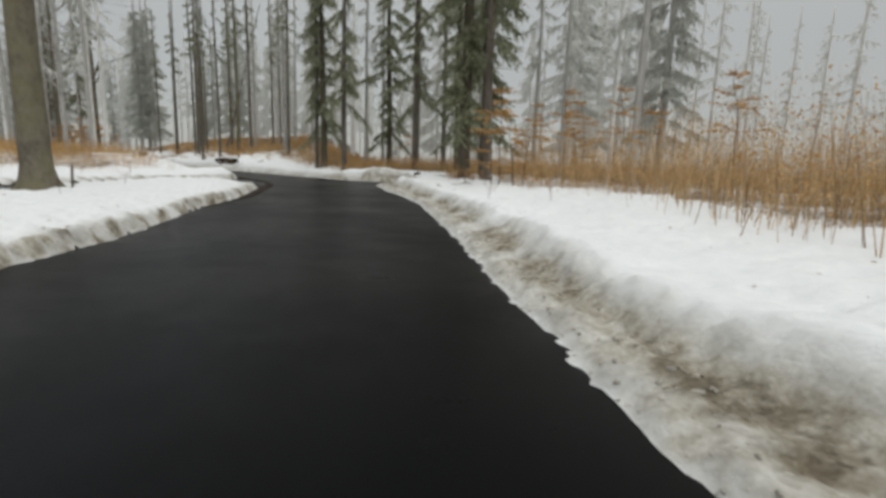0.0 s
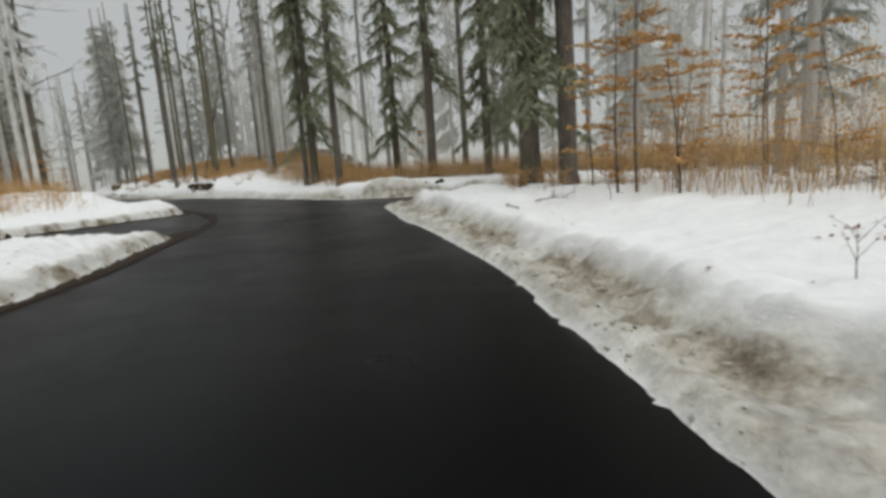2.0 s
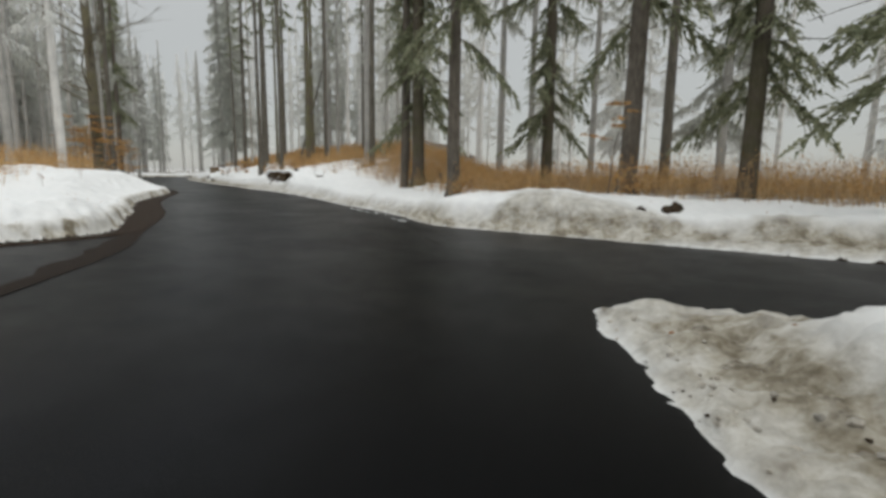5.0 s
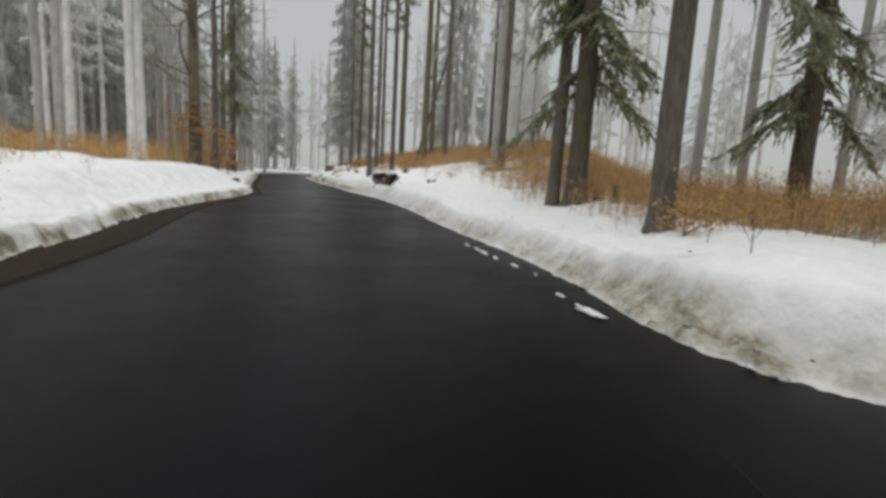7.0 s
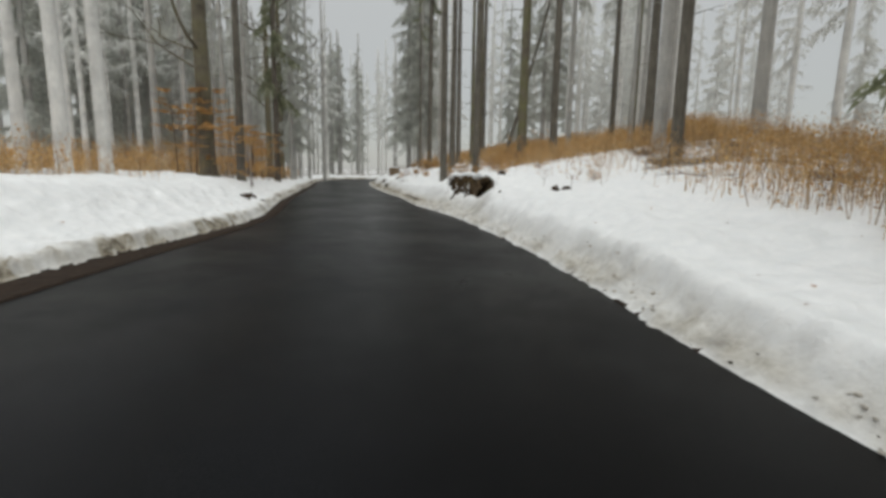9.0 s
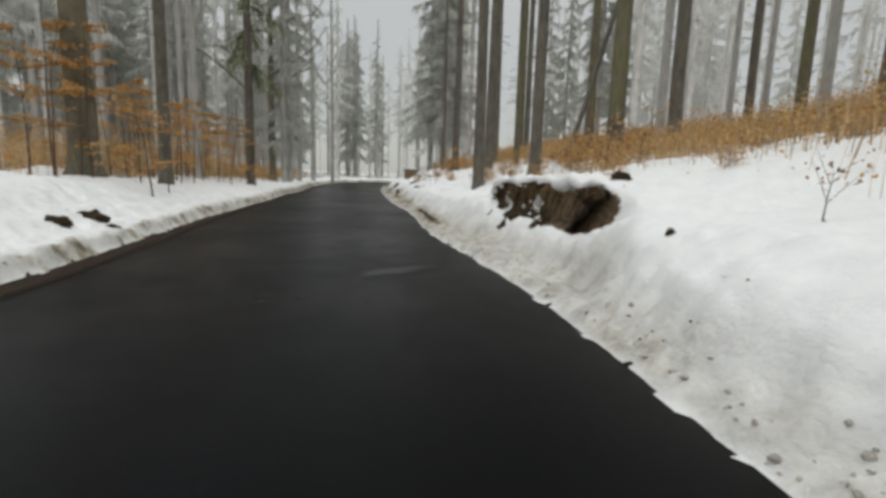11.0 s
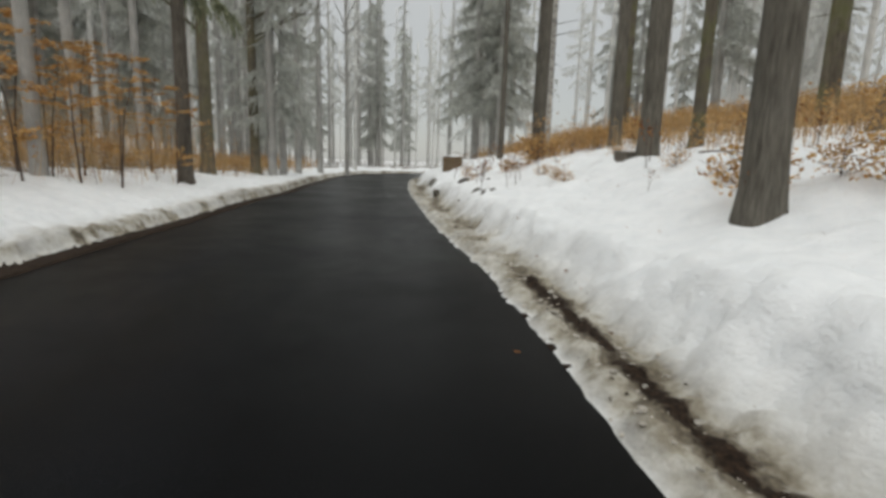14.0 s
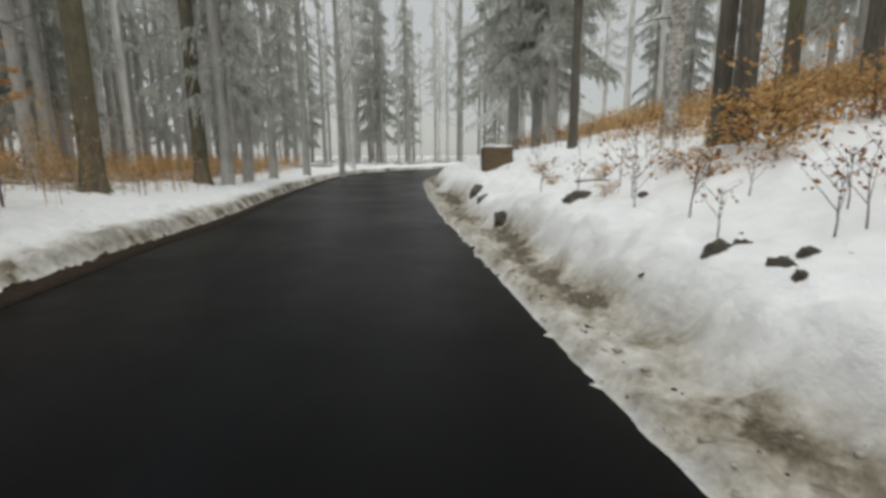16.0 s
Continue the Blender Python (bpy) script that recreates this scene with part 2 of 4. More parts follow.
STALK = make_leaf("dry_stalks", [(0.0, (0.20, 0.13, 0.075)), (0.6, (0.46, 0.31, 0.16)), (1.0, (0.62, 0.45, 0.25))], 0.7, 0.1)
ROOT = make_leaf("dead_grass_and_roots", [(0.0, (0.06, 0.04, 0.022)), (0.6, (0.20, 0.135, 0.065)), (1.0, (0.36, 0.26, 0.13))], 0.8, 0.1)
TWIG = make_leaf("dark_twigs", [(0.0, (0.05, 0.035, 0.028)), (1.0, (0.15, 0.11, 0.085))], 0.8, 0.0)


# ---- plan: road edges, side tracks, height of the land ----
LEFT = [(0.92, -59.96), (1.37, -44.97), (1.74, -29.97), (1.81, -27.27), (1.94, -24.58), (2.18, -21.89), (2.44, -19.2), (2.29, -16.51), (2.12, -13.82),
        (2.33, -11.13), (2.4, -8.44), (2.14, -5.75), (1.92, -3.06), (1.6, -0.38), (0.9, 2.23), (0.02, 4.78), (-1.33, 7.11), (-2.62, 9.48),
        (-4.06, 11.76), (-5.7, 13.91), (-7.29, 16.09), (-8.65, 18.31), (-9.98, 20.78), (-11.3, 23.2), (-12.76, 25.31), (-14.53, 27.35), (-16.33, 29.36),
        (-18.13, 31.37), (-19.83, 33.47), (-21.56, 35.55), (-23.23, 37.67), (-24.98, 39.72), (-26.73, 41.77), (-28.35, 43.94), (-30, 46.07), (-31.78, 48.1),
        (-33.36, 49.93), (-37.78, 55.35), (-42.13, 60.84), (-45.98, 66.68), (-48.2, 73.27), (-48.41, 80.25), (-47.5, 89.7)]
RIGHT = [(6.82, -60.02), (7.34, -45.03), (7.82, -30.04), (7.96, -27.34), (8.05, -24.64), (8.08, -21.94), (8.22, -19.25), (8.27, -16.55), (8.29, -13.85),
         (8.34, -11.15), (8.14, -8.46), (7.86, -5.77), (7.45, -3.1), (7.28, -0.41), (7, 2.27), (6.13, 4.82), (5.25, 7.37), (4.44, 9.94),
         (3.29, 12.38), (1.85, 14.66), (0.25, 16.84), (-1.34, 19.02), (-2.77, 21.31), (-4.32, 23.52), (-5.96, 25.66), (-7.63, 27.78), (-9.44, 29.78),
         (-11.36, 31.69), (-13.13, 33.73), (-14.81, 35.84), (-16.54, 37.91), (-18.39, 39.87), (-20.2, 41.88), (-21.95, 43.94), (-23.68, 46.01), (-25.46, 48.04),
         (-26.96, 49.92), (-31.28, 55.43), (-35.38, 61.11), (-38.57, 67.32), (-40.43, 74.06), (-40.72, 81.03), (-39.46, 90.95)]


def smooth_line(pts, step):
    p = np.array(pts, float)
    s = np.r_[0, np.cumsum(np.hypot(*np.diff(p, axis=0).T))]
    tan = np.gradient(p, s, axis=0)
    q = np.arange(0, s[-1], step)
    i = np.clip(np.searchsorted(s, q, side="right") - 1, 0, len(s) - 2)
    h = (s[i + 1] - s[i])[:, None]
    u = ((q - s[i]) / h[:, 0])[:, None]
    return ((2 * u**3 - 3 * u**2 + 1) * p[i] + (u**3 - 2 * u**2 + u) * h * tan[i]
            + (3 * u**2 - 2 * u**3) * p[i + 1] + (u**3 - u**2) * h * tan[i + 1])


def smoothstep(x, a, b):
    t = np.clip((x - a) / (b - a), 0, 1)
    return t * t * (3 - 2 * t)


def hash01(ix, iy, seed):
    v = np.sin(ix * 127.1 + iy * 311.7 + seed * 74.7) * 43758.5453
    return v - np.floor(v)


def value_noise(x, y, scale, seed=0, octaves=3):
    """Soft noise from 0 to 1 over the plan."""
    out, amp, tot = 0, 1.0, 0.0
    for k in range(octaves):
        px, py = x * scale * 2**k, y * scale * 2**k
        ix, iy = np.floor(px), np.floor(py)
        fx, fy = px - ix, py - iy
        fx, fy = fx * fx * (3 - 2 * fx), fy * fy * (3 - 2 * fy)
        a = hash01(ix, iy, seed + k) * (1 - fx) + hash01(ix + 1, iy, seed + k) * fx
        c = hash01(ix, iy + 1, seed + k) * (1 - fx) + hash01(ix + 1, iy + 1, seed + k) * fx
        out = out + amp * (a * (1 - fy) + c * fy)
        tot += amp
        amp *= 0.5
    return out / tot


LINE_L, LINE_R = smooth_line(LEFT, 0.25), smooth_line(RIGHT, 0.25)


def line_distance(x, y, line):
    """Signed distance from an edge line: positive to the right of its direction."""
    a = line[::4]
    a, d = a[:-1], np.diff(a, axis=0)
    dd = (d * d).sum(1)
    out = np.empty(x.size)
    fx, fy = x.ravel(), y.ravel()
    for k in range(0, x.size, 3000):
        px, py = fx[k:k + 3000, None] - a[None, :, 0], fy[k:k + 3000, None] - a[None, :, 1]
        t = np.clip((px * d[:, 0] + py * d[:, 1]) / dd, 0, 1)
        rx, ry = px - t * d[:, 0], py - t * d[:, 1]
        dist = rx * rx + ry * ry
        n = np.argmin(dist, 1)
        r = np.arange(len(n))
        out[k:k + 3000] = np.sqrt(dist[r, n]) * np.sign(d[n, 1] * rx[r, n] - d[n, 0] * ry[r, n])
    return out.reshape(x.shape)


def track_distance(x, y, a, c, half):
    a, c = np.array(a), np.array(c)
    d = c - a
    t = np.clip(((x - a[0]) * d[0] + (y - a[1]) * d[1]) / (d @ d), 0, 1)
    return np.hypot(x - a[0] - t * d[0], y - a[1] - t * d[1]) - half


def soft_min(a, c, k):
    h = np.clip(0.5 + 0.5 * (c - a) / k, 0, 1)
    return c * (1 - h) + a * h - k * h * (1 - h)


def land(x, y):
    """Height, dirt and litter of the snowy land at points of the plan."""
    x, y = np.asarray(x, float), np.asarray(y, float)
    dl, dr = -line_distance(x, y, LINE_L), line_distance(x, y, LINE_R)
    right = dr > dl
    tr = track_distance(x, y, (4.9, 7.0), (70.0, -26.0), 2.6)
    tl = track_distance(x, y, (1.5, 5.1), (-26.4, -50.0), 3.05)
    d = np.where(right, soft_min(dr, tr, 1.4), soft_min(dl, tl, 0.8))
    along = y - 0.25 * x
    n1, n2, n3 = value_noise(x, y, 0.5, 1), value_noise(x, y, 2.6, 5), value_noise(x, y, 9.0, 9, 2)
    # brown or wet verge between asphalt and snow
    verge_l = 0.42 * smoothstep(along, -16, -7) + 0.48 * smoothstep(along, 6, 11) * (1 - smoothstep(along, 14, 28))
    verge_r = 0.0
    verge = np.where(right, verge_r, verge_l)
    e = d - verge + (n2 - 0.5) * 0.15 + (n3 - 0.5) * 0.07
    # right bank: a low slushy apron, then a ploughed ridge; left bank: a steep crust
    apron = 0.2 + 0.55 * (1 - smoothstep(along, 5, 7)) + 0.45 * smoothstep(along, 28.5, 31)
    apron = apron * (0.7 + 0.6 * n1)
    z_r = 0.10 * smoothstep(e, 0, 0.18) + 0.05 * n2 * smoothstep(e, 0.05, 0.4) + (0.22 + 0.15 * n1) * smoothstep(e, apron * 0.8, apron + 0.4) + 0.06 * np.exp(-((e - apron - 0.42) / 0.28) ** 2)
    z_l = (0.20 + 0.10 * n1) * smoothstep(e, 0, 0.24) + 0.12 * smoothstep(e, 0.2, 1.0)
    plain_r = 0.26 * smoothstep(e, 1.5, 5.0) * (0.4 + 1.2 * value_noise(x, y, 0.23, 21, 2))
    hill = smoothstep(along, 17, 28) * (1 - smoothstep(x, -2.5, 7.5))
    upper = smoothstep(along, 35, 41)
    cut = 0.7 * smoothstep(along, 30.4, 31.6) * (1 - smoothstep(along, 34.6, 36.2))
    scarp = smoothstep(along, 31.0, 31.5) * (1 - smoothstep(along, 34.6, 35.2)) * smoothstep(value_noise(x, y, 1.5, 81, 3), 0.38, 0.50)
    brow = 1.28 + 0.4 * (n1 - 0.5) + 0.25 * (n2 - 0.5)
    steep = 0.56 * ((1 - cut) * smoothstep(e, 0.3, 1.4) + cut * smoothstep(e, brow - 0.12, brow + 0.14)) + 0.40 * cut * smoothstep(e, brow - 0.12, brow + 0.14) + 0.32 * smoothstep(e, 1.4, 4.5)
    gentle = 0.42 * smoothstep(e, 0.5, 1.7) + 0.55 * smoothstep(e, 1.4, 3.8)
    rise = steep * (1 - upper) + gentle * upper + 0.2 * np.clip(e - 4.3, 0, 16) + 0.06 * np.clip(e - 20, 0, 60)
    bank_l = 0.68 * smoothstep(along, 8, 16) - 0.18 * smoothstep(along, 28, 36) - 0.28 * smoothstep(along, 38, 50) - 0.17 * smoothstep(along, 50, 58)
    plain_l = 0.14 * smoothstep(e, 1.2, 5.0) * n1 * 2 + bank_l * smoothstep(e, 0.5, 2.4) * (0.75 + 0.5 * value_noise(x, y, 0.3, 61, 2))
    heaps = 0.30 * np.exp(-((x - 9.6) ** 2 + (y - 9.4) ** 2) / 5.0) + 0.3 * np.exp(-((x - 12.9) ** 2 + (y - 7.2) ** 2) / 4.0) + 0.3 * np.exp(-((x - 6.8) ** 2 + (y - 10.9) ** 2) / 3.0)
    heaps = heaps + 0.26 * np.exp(-((x - 7.6) ** 2 + (y - 10.2) ** 2) / 1.6) + 0.3 * np.exp(-((x - 5.6) ** 2 + (y - 11.4) ** 2) / 1.2)
    heaps = heaps + 0.3 * np.exp(-((x - 9.4) ** 2 + (y + 2.2) ** 2) / 9.0)
    heaps_l = 0.3 * np.exp(-((x + 1.2) ** 2 / 5.0 + (y + 7.5) ** 2 / 16.0)) + 0.35 * np.exp(-((x + 2.8) ** 2 + (y - 6.9) ** 2) / 5.0)
    z = np.where(right, z_r + plain_r + hill * rise + heaps * (0.55 + 0.9 * (n1 - 0.3)) * smoothstep(e, 0.0, 1.2), z_l + plain_l + heaps_l * smoothstep(e, 0, 1.0))
    z = z + smoothstep(e, 0.5, 1.5) * ((n2 - 0.5) * 0.08 + (n1 - 0.5) * 0.10)
    crust = (1 - smoothstep(e, apron + 0.2, apron + 0.7)) * smoothstep(e, 0.0, 0.12)
    z = z + smoothstep(e, 0.3, 1.0) * ((value_noise(x, y, 2.6, 111, 3) - 0.5) * 0.07 + (value_noise(x, y, 5.5, 113, 2) - 0.5) * 0.05)
    z = z + crust * ((value_noise(x, y, 6.0, 71, 3) - 0.5) * 0.17 + (n3 - 0.5) * 0.05)
    face = scarp * hill * smoothstep(e, brow - 0.22, brow - 0.1) * (1 - smoothstep(e, brow + 0.1, brow + 0.25)) * right
    z = z + face * (value_noise(x, y, 4.5, 91, 3) - 0.5) * 0.10
    z = z - 0.09 * smoothstep(e, 0.9, 1.4) * smoothstep(value_noise(x, y, 2.1, 131, 2), 0.74, 0.86)
    far = smoothstep(e, 3.0, 9.0)
    z = z + far * (value_noise(x, y, 0.16, 31, 3) - 0.5) * 0.5
    ground = np.where(e < 0, np.where((d < 0) | (right & (along < 12.5)), -0.06, 0.012 + 0.012 * n3), 0.0)
    z = np.where(e < 0, ground, z)
    wear = 1.0 - 0.4 * smoothstep(along, 8, 14) * (1 - smoothstep(along, 27.5, 30)) + 0.12 * smoothstep(along, 29, 31) - 0.25 * smoothstep(along, 28, 30) * (1 - smoothstep(along, 34, 37))
    slushy = smoothstep(along, 33, 37)
    furrow = np.exp(-((e - apron * 0.8) / 0.26) ** 2) * smoothstep(value_noise(x, y, 0.9, 77, 3), 0.3, 0.55) * (1 - smoothstep(along, 26, 31) * (1 - smoothstep(along, 40, 44)))
    near_mud = smoothstep(along, 36.0, 37.5) * (1 - smoothstep(along, 40.5, 43)) * np.exp(-((e - 0.36) / 0.15) ** 2) * smoothstep(value_noise(x, y, 0.9, 79, 3), 0.25, 0.5)
    dirt = np.where(right, wear * (0.55 + 0.45 * n1 + 0.2 * slushy) * (1.0 - smoothstep(e, apron - 0.1 - 0.2 * slushy, apron + 0.45 - 0.2 * slushy)) * smoothstep(e, -0.05, 0.12), (0.8 + 0.35 * upper) * (1.0 - smoothstep(e, 0.12, 0.5 + 0.2 * upper)) * (0.3 + 0.7 * n1))
    dirt = np.clip(dirt, 0, 0.9) + np.where(right, wear * np.maximum((0.62 + 0.25 * upper) * furrow * (0.6 + 0.6 * n2), 0.95 * near_mud), 0.0)
    heap_dirt = np.clip(heaps * 3.2, 0, 1) * (1 - smoothstep(e, 0.9, 1.9)) * (along > 4) * smoothstep(value_noise(x, y, 0.75, 99, 3), 0.42, 0.62)
    dirt = np.where(right, np.maximum(dirt, np.minimum(dirt + 0.75 * heap_dirt, 1.0)), dirt)
    back = -1.2 * hill * (1 - upper)
    lit = np.where(right, smoothstep(e, 4.4 + back + 1.2 * upper, 7.0 + back + 2.0 * upper), smoothstep(e, 3.4 - 1.4 * upper, 7.0 - 2.6 * upper)) * (0.55 + np.where(right, 0.15, -0.05) * smoothstep(e, 8, 14))
    lit = lit + 0.2 * smoothstep(value_noise(x, y, 0.8, 41, 3), 0.62, 0.8) * hill * smoothstep(e, 1.8, 3.0)
    lit = np.where(right & (e > 0), np.maximum(lit, 0.95 * scarp * hill * smoothstep(e, brow - 0.3, brow - 0.12) * (1 - smoothstep(e, brow + 0.06, brow + 0.14))), lit)
    crumbs = (1 - smoothstep(e, 0.16, 0.42)) * smoothstep(value_noise(x, y, 3.7, 97, 3), 0.48, 0.66)
    dirt = np.where(~right, dirt + 0.75 * crumbs, dirt)
    melt = (1 - smoothstep(along, -4, 6)) * smoothstep(e, 0.06, 0.14) * (1 - smoothstep(e, 0.25, 0.5)) * smoothstep(value_noise(x, y, 1.4, 121, 3), 0.5, 0.66)
    bare = np.where(e < 0, 1.0, np.where(right, np.maximum(0.40 * melt, 0.62 * near_mud), 0.0))
    return z, np.clip(dirt, 0, 1.9), np.where(e < 0, 0, lit), e, bare


def land_z(x, y):
    return float(land(np.array([x]), np.array([y]))[0][0])


# ---- building helpers ----
def mesh_object(name, verts, faces, mat, smooth=False):
    me = bpy.data.meshes.new(name)
    me.from_pydata(np.asarray(verts, float).tolist() if not isinstance(verts, list) else verts, [], faces.tolist() if isinstance(faces, np.ndarray) else faces)
    me.materials.append(mat)
    if smooth:
        me.polygons.foreach_set("use_smooth", np.ones(len(me.polygons), bool))
    me.update()
    return new(name, me)


def child(ob, parent, label=""):
    ob.parent = parent
    return tagged(ob, label) if label else ob


def grid_faces(rows, cols):
    i = np.arange(rows - 1)[:, None] * cols + np.arange(cols - 1)[None]
    return np.stack([i, i + 1, i + cols + 1, i + cols], -1).reshape(-1, 4)


def tube(points, radii, sides=8, rough=0.0, seed=0):
    """Vertices and faces of a tapering tube along points."""
    p = np.array(points, float)
    r = np.array(radii, float)
    rng = np.random.RandomState(seed)
    t = np.gradient(p, axis=0)
    t /= np.linalg.norm(t, axis=1)[:, None] + 1e-9
    ref = np.where(np.abs(t[:, 2:3]) > 0.9, np.array([[1.0, 0, 0]]), np.array([[0, 0, 1.0]]))
    a = np.cross(t, ref)
    a /= np.linalg.norm(a, axis=1)[:, None] + 1e-9
    c = np.cross(t, a)
    ang = np.linspace(0, 2 * np.pi, sides, endpoint=False)
    wob = 1 + rough * (rng.rand(len(p), sides) - 0.5)
    v = p[:, None] + (r[:, None] * wob)[..., None] * (np.cos(ang)[None, :, None] * a[:, None] + np.sin(ang)[None, :, None] * c[:, None])
    f = []
    for i in range(len(p) - 1):
        for j in range(sides):
            k = (j + 1) % sides
            f.append((i * sides + j, i * sides + k, (i + 1) * sides + k, (i + 1) * sides + j))
    f.append(tuple(range((len(p) - 1) * sides, len(p) * sides)))
    return v.reshape(-1, 3), f


def merged(parts):
    v, f, n = [], [], 0
    for pv, pf in parts:
        v.append(np.asarray(pv))
        f += [tuple(i + n for i in face) for face in pf]
        n += len(pv)
    return np.concatenate(v).tolist(), f


def leaf_quads(centres, sizes, rng, flat=0.0, slim=0.55):
    """A small folded leaf at each centre; flat turns them towards level."""
    n = len(centres)
    a = rng.randn(n, 3)
    a[:, 2] *= 1 - flat
    a /= np.linalg.norm(a, axis=1)[:, None] + 1e-9
    c = rng.randn(n, 3)
    c[:, 2] *= 1 - flat
    c -= (c * a).sum(1)[:, None] * a
    c /= np.linalg.norm(c, axis=1)[:, None] + 1e-9
    s = np.asarray(sizes)[:, None]
    v = np.stack([centres - a * s, centres + c * s * slim, centres + a * s, centres - c * s * slim], 1).reshape(-1, 3)
    return v, np.arange(4 * n).reshape(-1, 4)


# ---- ground, road, verges ----
def build_ground():
    """One sheet: a fine strip along each bank and a coarser sheet out to the horizon."""
    off = np.r_[np.linspace(-0.9, 2.2, 54), np.linspace(2.3, 6.0, 34), np.linspace(6.3, 14.0, 20)]
    verts, faces, base = [], [], 0
    for line, sign in ((smooth_line(LEFT, 0.09), -1), (smooth_line(RIGHT, 0.08), 1)):
        t = np.gradient(line, axis=0)
        t = np.stack([np.convolve(np.pad(t[:, k], 20, mode="edge"), np.ones(41) / 41, "valid") for k in (0, 1)], 1)
        t /= np.linalg.norm(t, axis=1)[:, None]
        nrm = np.stack([t[:, 1], -t[:, 0]], 1) * sign
        p = line[:, None] + off[None, :, None] * nrm[:, None]
        x, y = p[..., 0].ravel(), p[..., 1].ravel()
        verts.append(np.stack([x, y], 1))
        g = grid_faces(len(line), len(off)) + base
        faces.append(g if sign < 0 else g[:, ::-1])
        base += len(x)
    fine = base
    gx = np.r_[-900, -500, -300, -200, -140, np.arange(-100, 90, 1.0), 110, 150, 220, 320, 520, 900]
    gy = np.r_[-900, -500, -300, -200, -130, -90, np.arange(-62, 130, 1.0), 150, 190, 260, 360, 560, 900]
    mx, my = np.meshgrid(gx, gy)
    verts.append(np.stack([mx.ravel(), my.ravel()], 1))
    faces.append(grid_faces(len(gy), len(gx)) + base)
    xy = np.concatenate(verts)
    z, dirt, lit, e, bare = land(xy[:, 0], xy[:, 1])
    k = np.arange(len(xy)) >= fine
    inside = 1 - smoothstep(e, 11.0, 13.0)
    on_line = (xy[:, 1] > -58) & (xy[:, 1] < 88)
    z = np.where(k & on_line, z - 0.45 * inside, z)
    z = np.where(k & ~on_line & (e < 0), -0.02, z)
    ob = mesh_object("ground", np.c_[xy, z], np.concatenate(faces), SNOW, True)
    for name, val in (("dirt", dirt), ("litter", lit), ("bare", bare)):
        at = ob.data.attributes.new(name, 'FLOAT', 'POINT')
        at.data.foreach_set("value", val.astype(np.float32))
    return tagged(ob, "snow-covered forest ground with dirty ploughed banks beside the road", "ground", kind="structure")


def build_road():
    """The carriageway and the two side tracks, slightly cambered."""
    n = 420
    def even(line):
        s = np.r_[0, np.cumsum(np.hypot(*np.diff(line, axis=0).T))]
        q = np.linspace(0, s[-1], n)
        return np.stack([np.interp(q, s, line[:, k]) for k in (0, 1)], 1)
    a, c = even(LINE_L), even(LINE_R)
    u = np.linspace(-0.01, 1.07, 25)
    p = a[:, None] + u[None, :, None] * (c - a)[:, None]
    z = 0.0 + 0.0 * p[..., 0] + 0.006 * np.sin(np.clip(u, 0, 1) * np.pi)[None] - 0.004
    road = mesh_object("road", np.concatenate([p, z[..., None]], -1).reshape(-1, 3), grid_faces(n, 25)[:, ::-1], ASPHALT, True)
    lane = road.data.attributes.new("lane", 'FLOAT', 'POINT')
    lane.data.foreach_set("value", np.tile(u, n).astype(np.float32))
    tagged(road, "dark wet asphalt forest road without markings", "road", kind="structure")
    for name, start, end, half in (("side_road_right", (2.1, 8.4), (70.0, -26.0), 4.2), ("side_road_left", (1.5, 5.1), (-26.4, -50.0), 3.4)):
        s, t = np.array(start), np.array(end)
        d = (t - s) / np.linalg.norm(t - s)
        m = np.array([-d[1], d[0]])
        w = np.linspace(0, np.linalg.norm(t - s), 40)[:, None, None] * d + np.linspace(-half, half, 11)[None, :, None] * m + s
        zz = np.full(w.shape[:2] + (1,), -0.012)
        ob = mesh_object(name, np.concatenate([w, zz], -1).reshape(-1, 3), grid_faces(40, 11)[:, ::-1], ASPHALT, True)
        tagged(ob, "dark wet asphalt side track between snow banks", "side road", kind="structure")


build_ground()
build_road()


# ---- trees ----
def trunk_mesh(name, height, dia, mat, seed, flare=1.0, sides=14, sway=0.15):
    rng = np.random.RandomState(seed)
    h = np.r_[-0.35, 0, 0.12, 0.3, 0.6, 1.0, np.linspace(1.8, height, 16)]
    r = dia / 2 * (1 - 0.62 * np.clip(h, 0, None) / height)
    r = r * (1 + flare * 0.75 * np.exp(-np.clip(h, 0, None) / 0.28))
    bend = np.cumsum(rng.randn(len(h), 2) * 0.35, 0) * sway * dia * np.linspace(0, 1, len(h))[:, None]
    v, f = tube(np.c_[bend, h], r, sides, 0.06, seed)
    v = np.asarray(v).reshape(len(h), sides, 3)
    ang = np.arctan2(v[..., 1] - bend[:, None, 1], v[..., 0] - bend[:, None, 0])
    root = 1 + 0.30 * flare * np.exp(-np.clip(h, 0, None) / 0.22)[:, None] * np.sin(ang * 4 + seed)
    v[..., 0] = bend[:, None, 0] + (v[..., 0] - bend[:, None, 0]) * root
    v[..., 1] = bend[:, None, 1] + (v[..., 1] - bend[:, None, 1]) * root
    return mesh_object(name, v.reshape(-1, 3), f, mat, True)


